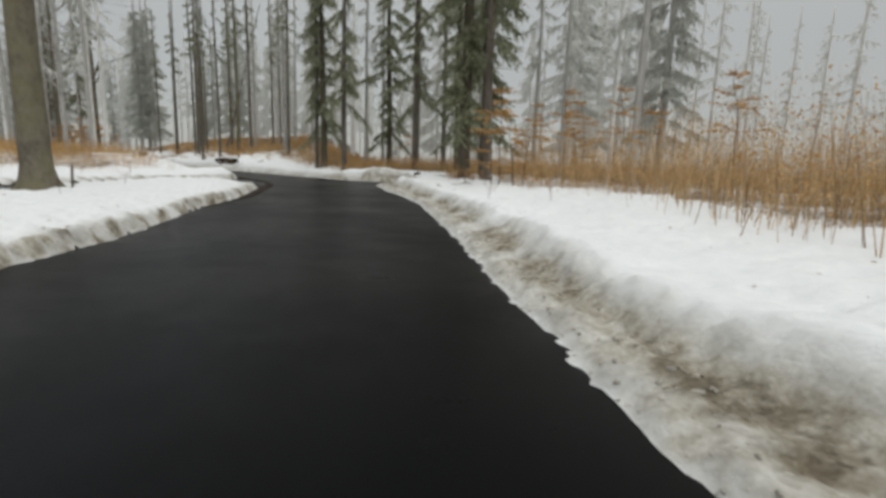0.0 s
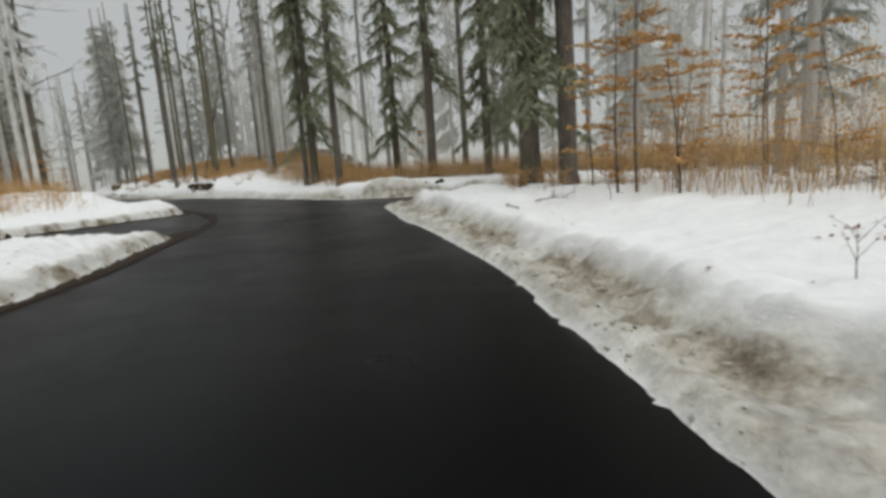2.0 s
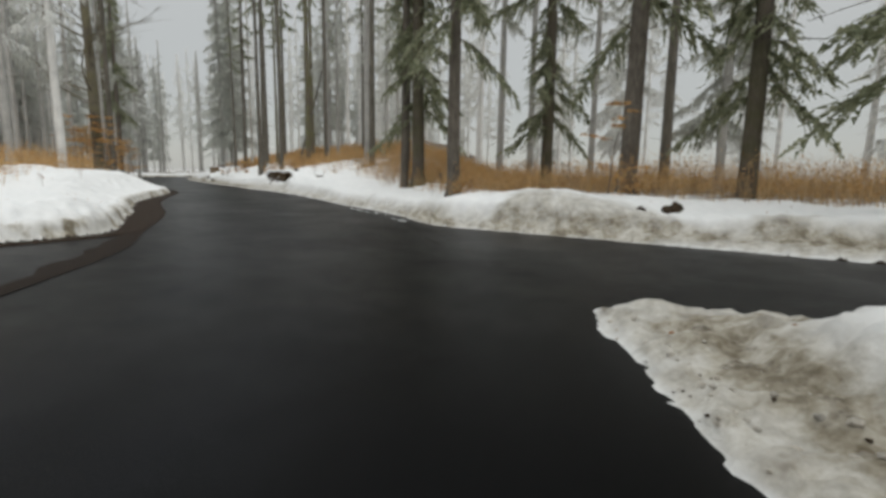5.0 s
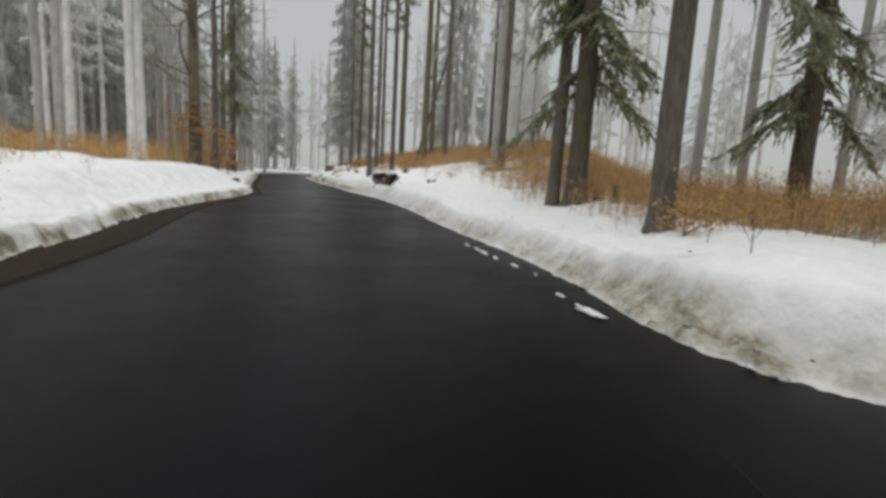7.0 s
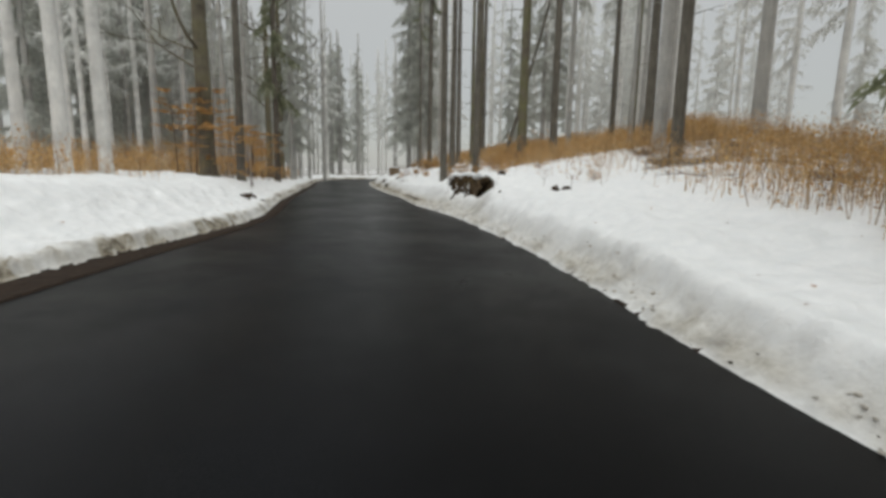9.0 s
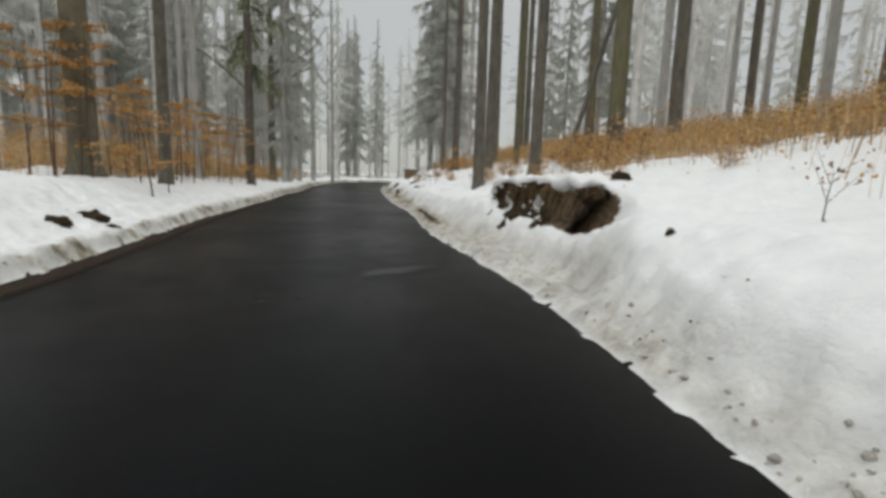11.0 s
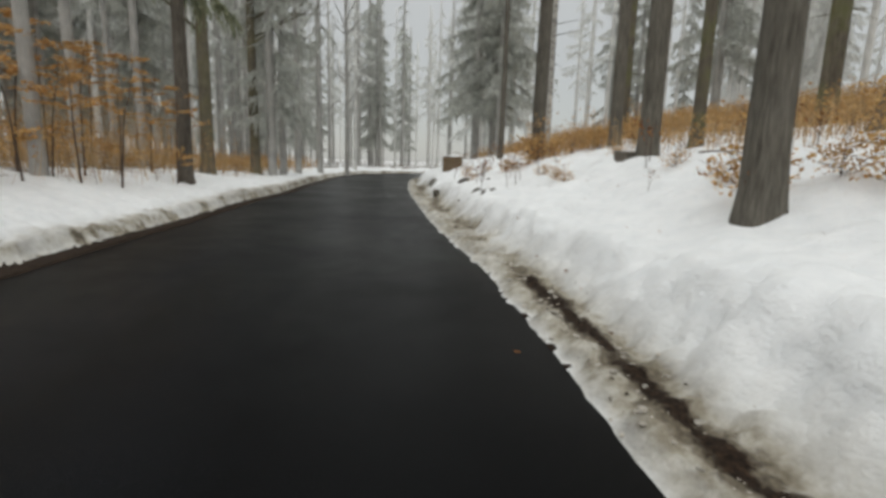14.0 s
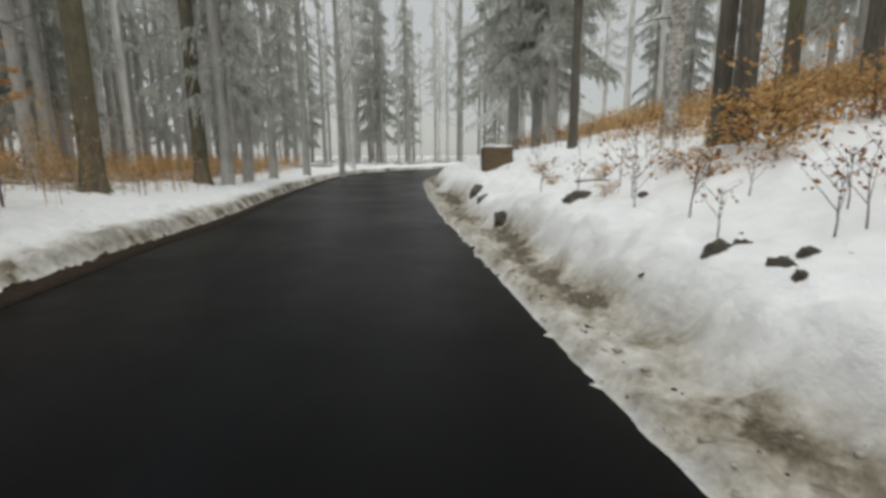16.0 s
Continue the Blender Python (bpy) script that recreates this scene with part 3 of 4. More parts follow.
def needle_branch(rng, root, az, length, droop, spray, density):
    """A drooping spruce limb: its wood and its hanging needle sprays."""
    n = 9
    s = np.linspace(0, 1, n)
    way = np.array([np.cos(az), np.sin(az)])
    p = np.c_[root[0] + way[0] * s * length, root[1] + way[1] * s * length, root[2] + length * (0.10 * s - droop * s**1.6 + 0.16 * s**4)]
    wood = tube(p, 0.028 * length / 2.5 * (1 - 0.85 * s) + 0.004, 4)
    k = max(int(density * length), 2)
    m = 5
    u = 0.12 + 0.88 * rng.rand(k)
    c = np.stack([np.interp(u, s, p[:, j]) for j in range(3)], 1)
    side = rng.choice([-1, 1], k) * (0.2 + 0.8 * rng.rand(k))
    out = spray * (1.1 - 0.55 * u) * (0.5 + rng.rand(k) * 0.8)
    d = np.stack([-way[1] * side + way[0] * 0.4, way[0] * side + way[1] * 0.4, -0.35 - 1.5 * rng.rand(k)], 1)
    d /= np.linalg.norm(d, axis=1)[:, None]
    q = np.arange(m)
    a0 = c[:, None] + (d * out[:, None])[:, None] * (q / m)[None, :, None]
    a1 = c[:, None] + (d * out[:, None])[:, None] * ((q + 1.3) / m)[None, :, None]
    w = np.cross(np.repeat(d[:, None], m, 1), rng.randn(k, m, 3))
    w /= np.linalg.norm(w, axis=2)[..., None] + 1e-9
    wd = ((0.045 + 0.05 * rng.rand(k, m)) * (1.2 - q / m))[..., None]
    tri = np.stack([a0 - w * wd, a0 + w * wd, a1 + w * wd * 0.4 + rng.randn(k, m, 3) * 0.02], 2).reshape(-1, 3)
    return wood, tri


def crown_meshes(parent, seed, low, high, reach, count, droop, spray, density, bark, needles, apart=0):
    rng = np.random.RandomState(seed)
    woods, tris = [], []
    for i in range(count):
        single = apart and i < apart
        h = low + (high - low) * ((i + rng.rand() * 0.8) / count)
        k = 1 - 0.72 * (h - low) / max(high - low, 1)
        w, t = needle_branch(rng, (0, 0, h), rng.rand() * 6.283, reach * k * (0.65 + 0.6 * rng.rand()), droop * (0.7 + 0.6 * rng.rand()), spray, density)
        if single:
            b = child(mesh_object("branch", w[0], w[1], bark), parent)
            tagged(child(mesh_object("needle_cover", t, np.arange(len(t)).reshape(-1, 3), needles), b), kind="stuff")
            continue
        woods.append(w)
        tris.append(t)
    v, f = merged(woods)
    tagged(child(mesh_object("crown_frame", v, f, bark), parent), kind="stuff")
    t = np.concatenate(tris)
    tagged(child(mesh_object("needle_cover", t, np.arange(len(t)).reshape(-1, 3), needles), parent), kind="stuff")


def dead_twigs(parent, seed, low, high, count, reach, bark):
    rng = np.random.RandomState(seed)
    woods = []
    for _ in range(count):
        h, az, ln = low + (high - low) * rng.rand(), rng.rand() * 6.283, reach * (0.25 + rng.rand())
        s = np.linspace(0, 1, 5)
        k = rng.randn() * 0.25
        p = np.c_[np.cos(az + k * s) * s * ln, np.sin(az + k * s) * s * ln, h + ln * (0.12 * s - 0.28 * s**2 * rng.rand())]
        woods.append(tube(p, 0.018 * (1 - 0.85 * s) * (0.5 + ln * 0.5), 4))
        for _ in range(2):
            u = 0.3 + 0.6 * rng.rand()
            c = np.array([np.interp(u, s, p[:, j]) for j in range(3)])
            d = np.array([np.cos(az + rng.randn() * 0.9), np.sin(az + rng.randn() * 0.9), rng.randn() * 0.3]) * ln * 0.35 * rng.rand()
            woods.append(tube([c, c + d * 0.5, c + d], [0.008, 0.006, 0.003], 3))
    v, f = merged(woods)
    tagged(child(mesh_object("twig_growth", v, f, bark), parent), kind="stuff")


def beech_limbs(parent, seed, low, high, count, bark):
    rng = np.random.RandomState(seed)
    woods = []
    def limb(p0, d, ln, r, depth):
        s = np.linspace(0, 1, 6)
        bend = rng.randn(3) * 0.25
        p = p0 + s[:, None] * d * ln + (s**2)[:, None] * bend * ln * 0.5
        woods.append(tube(p, r * (1 - 0.7 * s), 5 if depth == 0 else 3))
        if depth < 2:
            for _ in range(3):
                u = 0.3 + 0.65 * rng.rand()
                c = np.array([np.interp(u, s, p[:, j]) for j in range(3)])
                e = d + rng.randn(3) * 0.65
                limb(c, e / np.linalg.norm(e), ln * 0.5, r * 0.45, depth + 1)
    for _ in range(count):
        h, az = low + (high - low) * rng.rand(), rng.rand() * 6.283
        up = 0.25 + 0.9 * rng.rand()
        d = np.array([np.cos(az), np.sin(az), up])
        limb(np.array([0, 0, h]), d / np.linalg.norm(d), 2.0 + 2.5 * rng.rand(), 0.05 + 0.03 * rng.rand(), 0)
    v, f = merged(woods)
    tagged(child(mesh_object("limb_growth", v, f, bark), parent), kind="stuff")


def make_tree(kind, seed):
    """One model tree of a kind, its base at the origin, 0.5 m thick."""
    names = {"spruce": "spruce_tree", "skirt": "spruce_tree", "pole": "spruce_tree", "grey": "spruce_tree", "greyfull": "spruce_tree",
             "pale": "spruce_tree", "palefull": "spruce_tree", "beech": "beech_tree", "birch": "birch_tree", "moss": "spruce_tree", "greybeech": "beech_tree"}
    labels = {"spruce": "tall spruce with dark brown bark and high crown", "skirt": "old spruce with dark bark and drooping green needle branches",
              "pole": "straight bare spruce trunk with dead side twigs", "moss": "mossy green-brown spruce trunk with few twigs",
              "grey": "spruce trunk with dead twigs, coloured grey with fog haze", "greyfull": "spruce with drooping needle crown, coloured grey with fog haze",
              "pale": "far spruce trunk, coloured pale grey with fog haze", "palefull": "far spruce with full crown, coloured pale grey with fog haze",
              "beech": "bare beech with smooth olive-brown trunk and open limbs", "greybeech": "bare beech with thin open limbs, coloured grey with fog haze",
              "birch": "birch trunk with white and dark patched bark"}
    ob = new(names[kind])
    ob.empty_display_size = 0.3
    tagged(ob, labels[kind], "tree")
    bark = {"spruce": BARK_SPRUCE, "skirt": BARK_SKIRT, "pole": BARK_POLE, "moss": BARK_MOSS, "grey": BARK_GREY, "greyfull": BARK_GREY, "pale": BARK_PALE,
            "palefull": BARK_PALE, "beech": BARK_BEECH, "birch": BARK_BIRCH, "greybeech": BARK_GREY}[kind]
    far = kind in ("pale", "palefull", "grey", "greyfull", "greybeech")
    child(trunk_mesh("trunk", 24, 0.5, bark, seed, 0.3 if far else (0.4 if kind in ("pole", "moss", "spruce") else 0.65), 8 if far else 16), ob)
    if kind == "skirt":
        crown_meshes(ob, seed, 3.3, 9, 1.7, 18, 1.0, 1.15, 24, bark, NEEDLE, 12)
        crown_meshes(ob, seed + 3, 9, 21, 2.4, 28, 0.85, 1.2, 26, bark, NEEDLE)
        dead_twigs(ob, seed + 5, 1.8, 8, 12, 1.6, bark)
    elif kind == "spruce":
        crown_meshes(ob, seed, 5.6, 20, 2.0, 28, 0.95, 1.2, 26, bark, NEEDLE)
        dead_twigs(ob, seed + 5, 2.5, 9, 10, 1.3, bark)
    elif kind in ("pole", "moss"):
        dead_twigs(ob, seed + 5, 2.0, 13, 18, 1.3, bark)
        crown_meshes(ob, seed, 13, 22, 2.0, 12, 0.5, 0.7, 18, bark, NEEDLE)
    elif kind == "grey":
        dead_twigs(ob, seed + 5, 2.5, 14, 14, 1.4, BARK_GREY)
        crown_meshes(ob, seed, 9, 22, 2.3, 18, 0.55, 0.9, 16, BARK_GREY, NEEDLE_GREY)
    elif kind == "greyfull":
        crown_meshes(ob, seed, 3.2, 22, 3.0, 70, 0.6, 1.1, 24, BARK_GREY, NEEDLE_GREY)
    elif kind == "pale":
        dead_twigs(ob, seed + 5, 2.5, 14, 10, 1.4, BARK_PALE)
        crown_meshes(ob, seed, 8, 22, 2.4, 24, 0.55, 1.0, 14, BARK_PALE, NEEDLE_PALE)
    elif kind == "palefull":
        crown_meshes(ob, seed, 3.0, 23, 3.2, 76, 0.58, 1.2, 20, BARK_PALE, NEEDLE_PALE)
    elif kind in ("beech", "greybeech"):
        beech_limbs(ob, seed, 4.5, 16, 14, bark)
    elif kind == "birch":
        dead_twigs(ob, seed + 5, 3, 14, 16, 1.6, TWIG)
    return ob


MODELS = {}
PICK = random.Random(7)


def plant(kind, x, y, dia, lean=0.0, lean_way=0.0, variants=2):
    """Stands a tree of a kind on the land; the first of a model is the model itself."""
    k = (kind, PICK.randrange(variants))
    turn = PICK.random() * 360
    s = dia / 0.5
    m = (Matrix.Translation((x, y, land_z(x, y) - 0.05)) @ Matrix.Rotation(radians(lean), 4, Vector((math.cos(radians(lean_way)), math.sin(radians(lean_way)), 0)))
         @ Matrix.Rotation(radians(turn), 4, 'Z') @ Matrix.Diagonal((s, s, 1.0 if dia > 0.35 else 0.85, 1)))
    if k not in MODELS:
        MODELS[k] = make_tree(kind, 11 + 17 * len(MODELS))
        MODELS[k].matrix_basis = m
        return MODELS[k]
    sc = MODELS[k].scale
    return copy_thing(MODELS[k], m @ Matrix.Diagonal((1 / sc[0], 1 / sc[1], 1 / sc[2], 1)))


# the junction stretch
for row in (("beech", -2.22, -12.93, 0.72), ("skirt", 11.5, -2.5, 0.62), ("spruce", 12.5, -3.0, 0.55), ("skirt", 14.9, 7.6, 0.74),
            ("skirt", 14.0, 13.6, 0.55), ("pole", 14.1, 21.6, 0.50), ("spruce", 10.5, 14.3, 0.62), ("skirt", 8.8, 23.0, 0.62),
            ("spruce", 4.6, 16.2, 0.50), ("skirt", 2.55, 20.7, 0.60), ("spruce", 1.85, 20.9, 0.40), ("pole", 1.43, 24.45, 0.2)):
    plant(*row)
# right-hand slope
for row in (("moss", -9.1, 37.2, 0.46), ("pole", -7.65, 37.4, 0.36), 
            ("pole", -15.32, 42.2, 0.38), ("moss", -12.37, 47.05, 0.44), ("pole", -17.19, 46.94, 0.36),
            ("moss", -14.68, 43.69, 0.26), ("pole", -19.5, 46.85, 0.30), ("pole", -19.8, 47.2, 0.26), ("birch", -21.22, 51.59, 0.35),
            ("moss", -18.93, 54.66, 0.40), ("pole", -17.57, 52.27, 0.36), ("pole", -3.6, 36.6, 0.40)):
    plant(*row)
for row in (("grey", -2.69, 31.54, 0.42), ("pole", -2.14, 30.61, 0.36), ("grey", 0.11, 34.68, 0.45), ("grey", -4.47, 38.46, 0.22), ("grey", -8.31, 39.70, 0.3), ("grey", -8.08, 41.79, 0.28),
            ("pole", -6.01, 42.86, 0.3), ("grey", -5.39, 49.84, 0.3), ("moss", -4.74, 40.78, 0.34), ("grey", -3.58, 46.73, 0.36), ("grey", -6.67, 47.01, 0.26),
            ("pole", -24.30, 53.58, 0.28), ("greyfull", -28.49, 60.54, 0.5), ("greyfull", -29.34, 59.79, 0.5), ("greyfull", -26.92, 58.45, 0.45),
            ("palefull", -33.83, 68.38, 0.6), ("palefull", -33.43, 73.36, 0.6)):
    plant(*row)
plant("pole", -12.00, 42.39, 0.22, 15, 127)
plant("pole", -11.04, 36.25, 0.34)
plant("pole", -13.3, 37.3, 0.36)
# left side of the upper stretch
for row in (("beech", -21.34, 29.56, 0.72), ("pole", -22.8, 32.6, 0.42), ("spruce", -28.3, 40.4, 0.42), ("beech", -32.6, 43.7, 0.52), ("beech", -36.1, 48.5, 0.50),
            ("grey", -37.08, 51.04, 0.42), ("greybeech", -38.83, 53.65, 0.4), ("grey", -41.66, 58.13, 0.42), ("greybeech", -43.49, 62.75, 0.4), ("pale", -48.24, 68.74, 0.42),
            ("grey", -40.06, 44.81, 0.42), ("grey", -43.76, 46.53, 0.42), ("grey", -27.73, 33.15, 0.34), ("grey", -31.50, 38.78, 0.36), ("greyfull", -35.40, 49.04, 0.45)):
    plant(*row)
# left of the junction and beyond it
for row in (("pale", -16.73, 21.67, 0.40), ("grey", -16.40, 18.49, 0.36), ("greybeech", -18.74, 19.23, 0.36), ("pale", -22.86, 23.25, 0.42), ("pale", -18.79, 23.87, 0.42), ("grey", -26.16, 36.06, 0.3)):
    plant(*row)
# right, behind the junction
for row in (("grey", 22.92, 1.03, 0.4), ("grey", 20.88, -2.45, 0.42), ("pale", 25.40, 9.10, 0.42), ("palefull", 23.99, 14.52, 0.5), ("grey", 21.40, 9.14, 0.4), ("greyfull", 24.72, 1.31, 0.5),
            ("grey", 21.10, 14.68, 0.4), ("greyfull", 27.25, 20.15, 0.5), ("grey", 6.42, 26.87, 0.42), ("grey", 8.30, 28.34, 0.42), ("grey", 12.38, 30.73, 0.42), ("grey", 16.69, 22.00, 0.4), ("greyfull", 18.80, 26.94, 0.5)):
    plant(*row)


# deeper forest, its trees paled by fog haze put into their colours
def thick_side():
    rng = random.Random(19)
    n = 0
    while n < 64:
        x, y = rng.uniform(-64, -26), rng.uniform(33, 66)
        e = float(land(np.array([x]), np.array([y]))[3][0])
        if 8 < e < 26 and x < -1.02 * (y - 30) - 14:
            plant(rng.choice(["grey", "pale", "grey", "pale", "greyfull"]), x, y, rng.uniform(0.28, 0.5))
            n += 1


thick_side()


def far_stand():
    """The close stand at the far end of the upper stretch."""
    rng = random.Random(37)
    n = 0
    while n < 60:
        x, y = rng.uniform(-84, -40), rng.uniform(56, 108)
        e = float(land(np.array([x]), np.array([y]))[3][0])
        if 4.5 < e < 30:
            plant(rng.choice(["grey", "grey", "pale", "greyfull", "greybeech"]), x, y, rng.uniform(0.34, 0.55))
            n += 1


far_stand()


def forest():
    rng = random.Random(3)
    spots = []
    while len(spots) < 180:
        x, y = (rng.uniform(-95, 75), rng.uniform(-45, 125)) if len(spots) < 150 else (rng.uniform(-95, 5), rng.uniform(62, 118))
        if min((x - a) ** 2 + (y - b) ** 2 for a, b in spots) < 9 if spots else False:
            continue
        e = float(land(np.array([x]), np.array([y]))[3][0])
        if (e < 17 and y < 66) or e < 5 or e > 58:
            continue
        spots.append((x, y))
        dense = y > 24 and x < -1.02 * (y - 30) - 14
        # Kind by distance: haze comes only from the grey and pale tree colours.
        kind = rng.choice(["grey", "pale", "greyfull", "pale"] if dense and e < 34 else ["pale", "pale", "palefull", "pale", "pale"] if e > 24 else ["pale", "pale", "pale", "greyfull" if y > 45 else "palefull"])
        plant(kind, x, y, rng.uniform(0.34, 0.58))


forest()


# ---- undergrowth ----
def thicket(name, label, seed, count, area, ok, tall, leaf_mat, leaves, leaf_size, stalk_mat=None):
    """Dry stems and leaves over a stretch of the plan."""
    rng = np.random.RandomState(seed)
    x, y = rng.uniform(area[0], area[1], count), rng.uniform(area[2], area[3], count)
    z, _, _, e, _ = land(x, y)
    clump = value_noise(x, y, 0.45, seed, 3)
    keep = ok(x, y, e) * (0.25 + 1.5 * smoothstep(clump, 0.3, 0.7)) > rng.rand(count)
    x, y, z, e = x[keep], y[keep], z[keep], e[keep]
    n = len(x)
    h = tall(x, y, e) * (0.45 + 0.75 * rng.rand(n))
    lean = rng.randn(n, 2) * 0.16 * h[:, None]
    w = 0.004 + 0.006 * rng.rand(n)
    az = rng.rand(n) * 3.1416
    dx, dy = np.cos(az) * w, np.sin(az) * w
    v = np.stack([np.c_[x - dx, y - dy, z - 0.05], np.c_[x + dx, y + dy, z - 0.05], np.c_[x + lean[:, 0], y + lean[:, 1], z + h]], 1).reshape(-1, 3)
    st = mesh_object(name, v, np.arange(3 * n).reshape(-1, 3), stalk_mat or STALK)
    tagged(st, label, "undergrowth", kind="stuff")
    m = n * leaves
    k = rng.randint(0, n, m)
    u = 0.15 + 0.85 * rng.rand(m) ** 0.8
    c = np.c_[x[k] + lean[k, 0] * u, y[k] + lean[k, 1] * u, z[k] + h[k] * u] + rng.randn(m, 3) * np.array([0.10, 0.10, 0.03])
    lv, lf = leaf_quads(c, leaf_size * (0.6 + 0.8 * rng.rand(m)), rng, 0.45, 0.6)
    tagged(child(mesh_object("foliage", lv, lf, leaf_mat), st), kind="stuff")


def right_side(x, y):
    return x > -1.02 * (y - 30) - 14


thicket("dry_thicket", "tall dry brown stalks and amber leaves behind the snow bank", 51, 60000, (2, 34, -30, 34),
        lambda x, y, e: smoothstep(e, 3.4 + 0.8 * (y > 6), 5.8) * (1 - smoothstep(e, 16, 22)), lambda x, y, e: 1.25 + 0.85 * (y < 4), LEAF_AMBER, 9, 0.026)
thicket("amber_undergrowth", "dense amber beech seedlings on the forest slope", 52, 110000, (-34, 8, 16, 66),
        lambda x, y, e: smoothstep(e, 2.6 + 1.5 * smoothstep(y - 0.25 * x, 35, 40), 4.4 + 1.8 * smoothstep(y - 0.25 * x, 35, 40)) * (1 - smoothstep(e, 15, 20)) * right_side(x, y), lambda x, y, e: 0.75 + 0.15 * smoothstep(x, -8, 0), LEAF_AMBER, 5, 0.027)
thicket("brown_undergrowth", "brown and amber seedlings between the trunks", 53, 85000, (-62, 0, -22, 66),
        lambda x, y, e: 0.9 * smoothstep(e, 2.6 - 1.1 * smoothstep(y - 0.25 * x, 38, 44), 4.6 - 1.4 * smoothstep(y - 0.25 * x, 38, 44)) * (1 - smoothstep(e, 14, 20)) * (1 - right_side(x, y)) * (y > -6), lambda x, y, e: 1.0 + 1.1 * smoothstep(y - 0.25 * x, 33, 40) * (1 - smoothstep(y - 0.25 * x, 52, 56)), LEAF_AMBER, 8, 0.034)


def make_sapling(height, seed, leaf_mat):
    """A young beech that keeps its dry leaves in level layers."""
    rng = np.random.RandomState(seed)
    ob = new("beech_sapling")
    s = np.linspace(0, 1, 8)
    p = np.c_[np.cumsum(rng.randn(8) * 0.02 * height) * s, np.cumsum(rng.randn(8) * 0.02 * height) * s, s * height - 0.05]
    v, f = tube(p, (0.008 + 0.006 * height) * (1 - 0.85 * s), 6)
    child(mesh_object("stem", v, f, TWIG, True), ob)
    woods, cs = [], []
    tiny, bushy = height < 1, 1 <= height < 1.5
    for i in range(5 if tiny else 26 if bushy else int(5 + 2.6 * height)):
        u = 0.16 + 0.84 * rng.rand() if not bushy else 0.03 + 0.8 * rng.rand() ** 1.4
        c = np.array([np.interp(u, s, p[:, j]) for j in range(3)])
        az, ln = rng.rand() * 6.283, (0.28 + 0.17 * height * (1.05 - u)) * (0.6 + 0.8 * rng.rand())
        ln = ln * 1.25 if bushy else ln if tiny else (0.45 + 0.2 * height * (1.1 - u)) * (0.5 + 0.8 * rng.rand())
        d = np.array([np.cos(az), np.sin(az), (0.5 + 0.9 * rng.rand()) if tiny else (0.25 + 0.8 * rng.rand()) if bushy else 0.12 + 0.3 * rng.rand()])
        q = c + s[:, None] * d * ln + (s**2)[:, None] * np.array([0, 0, -0.12 * ln])
        woods.append(tube(q, 0.006 * (1 - 0.8 * s) + 0.001, 3))
        k = 5 if tiny else int(7 + 18 * ln) if bushy else int(14 + 55 * ln)
        t = 0.2 + 0.8 * rng.rand(k)
        at = np.stack([np.interp(t, s, q[:, j]) for j in range(3)], 1)
        cs.append(at + rng.randn(k, 3) * np.array([0.10, 0.10, 0.06 if tiny or bushy else 0.035]) * (0.5 + (ln if tiny or bushy else 0.1)))
    v, f = merged(woods)
    tagged(child(mesh_object("twig_growth", v, f, TWIG), ob), kind="stuff")
    c = np.concatenate(cs)
    lv, lf = leaf_quads(c, (0.042 if tiny else 0.038 if bushy else 0.045) * (0.7 + 0.6 * rng.rand(len(c))), rng, 0.1 if tiny else 0.3 if bushy else 0.6, 0.6)
    tagged(child(mesh_object("foliage", lv, lf, leaf_mat), ob), kind="stuff")
    return tagged(ob, "young beech keeping its dry amber leaves in the snow", "sapling", "beech saplings under the trees")


SAPLINGS = []


def sapling(which, x, y, size=1.0):
    while len(SAPLINGS) < 4:
        k = len(SAPLINGS)
        SAPLINGS.append([make_sapling((0.9, 1.2, 2.8, 4.2)[k], 80 + k, LEAF_AMBER if k else LEAF_BROWN), False])
    m = Matrix.Translation((x, y, land_z(x, y) - 0.02)) @ Matrix.Rotation(PICK.random() * 6.28, 4, 'Z')
    model = SAPLINGS[which]
    if not model[1]:
        model[0].matrix_basis, model[1] = m @ Matrix.Diagonal((size, size, size, 1)), True
        return model[0]
    k = size / model[0].scale[0]
    return copy_thing(model[0], m @ Matrix.Diagonal((k, k, k, 1)))


for row in ((3, 11.73, -7.47), (2, 11.95, -5.82), (3, 12.03, -7.67), (2, 12.32, -8.67), (2, 13.14, -7.28), (1, 10.87, -3.46, 0.75), (3, 14.83, -7.70), (2, 14.61, -9.59), (3, 16.72, -9.11), (1, 10.98, -2.36, 0.7), (1, 11.67, -3.96, 0.8), (2, 15.79, -12.11), (3, 17.67, -14.12), (2, 13.67, -3.68), (3, 14.66, -4.89), (2, 15.48, -2.30), (3, 16.45, -5.91), (1, 12.86, -5.28), (2, 15.10, -0.70),
            (2, -20.76, 29.22), (3, -21.67, 28.98), (3, -20.99, 28.74), (3, -20.64, 29.42), (3, -22.10, 28.60), (2, -22.32, 29.82), (1, 2.27, 21.15), (1, 3.06, 21.03), (2, 1.86, 24.27), (1, 4.93, 15.28), (2, 9.67, 13.15), (1, 10.27, 12.93)):
    sapling(*row)
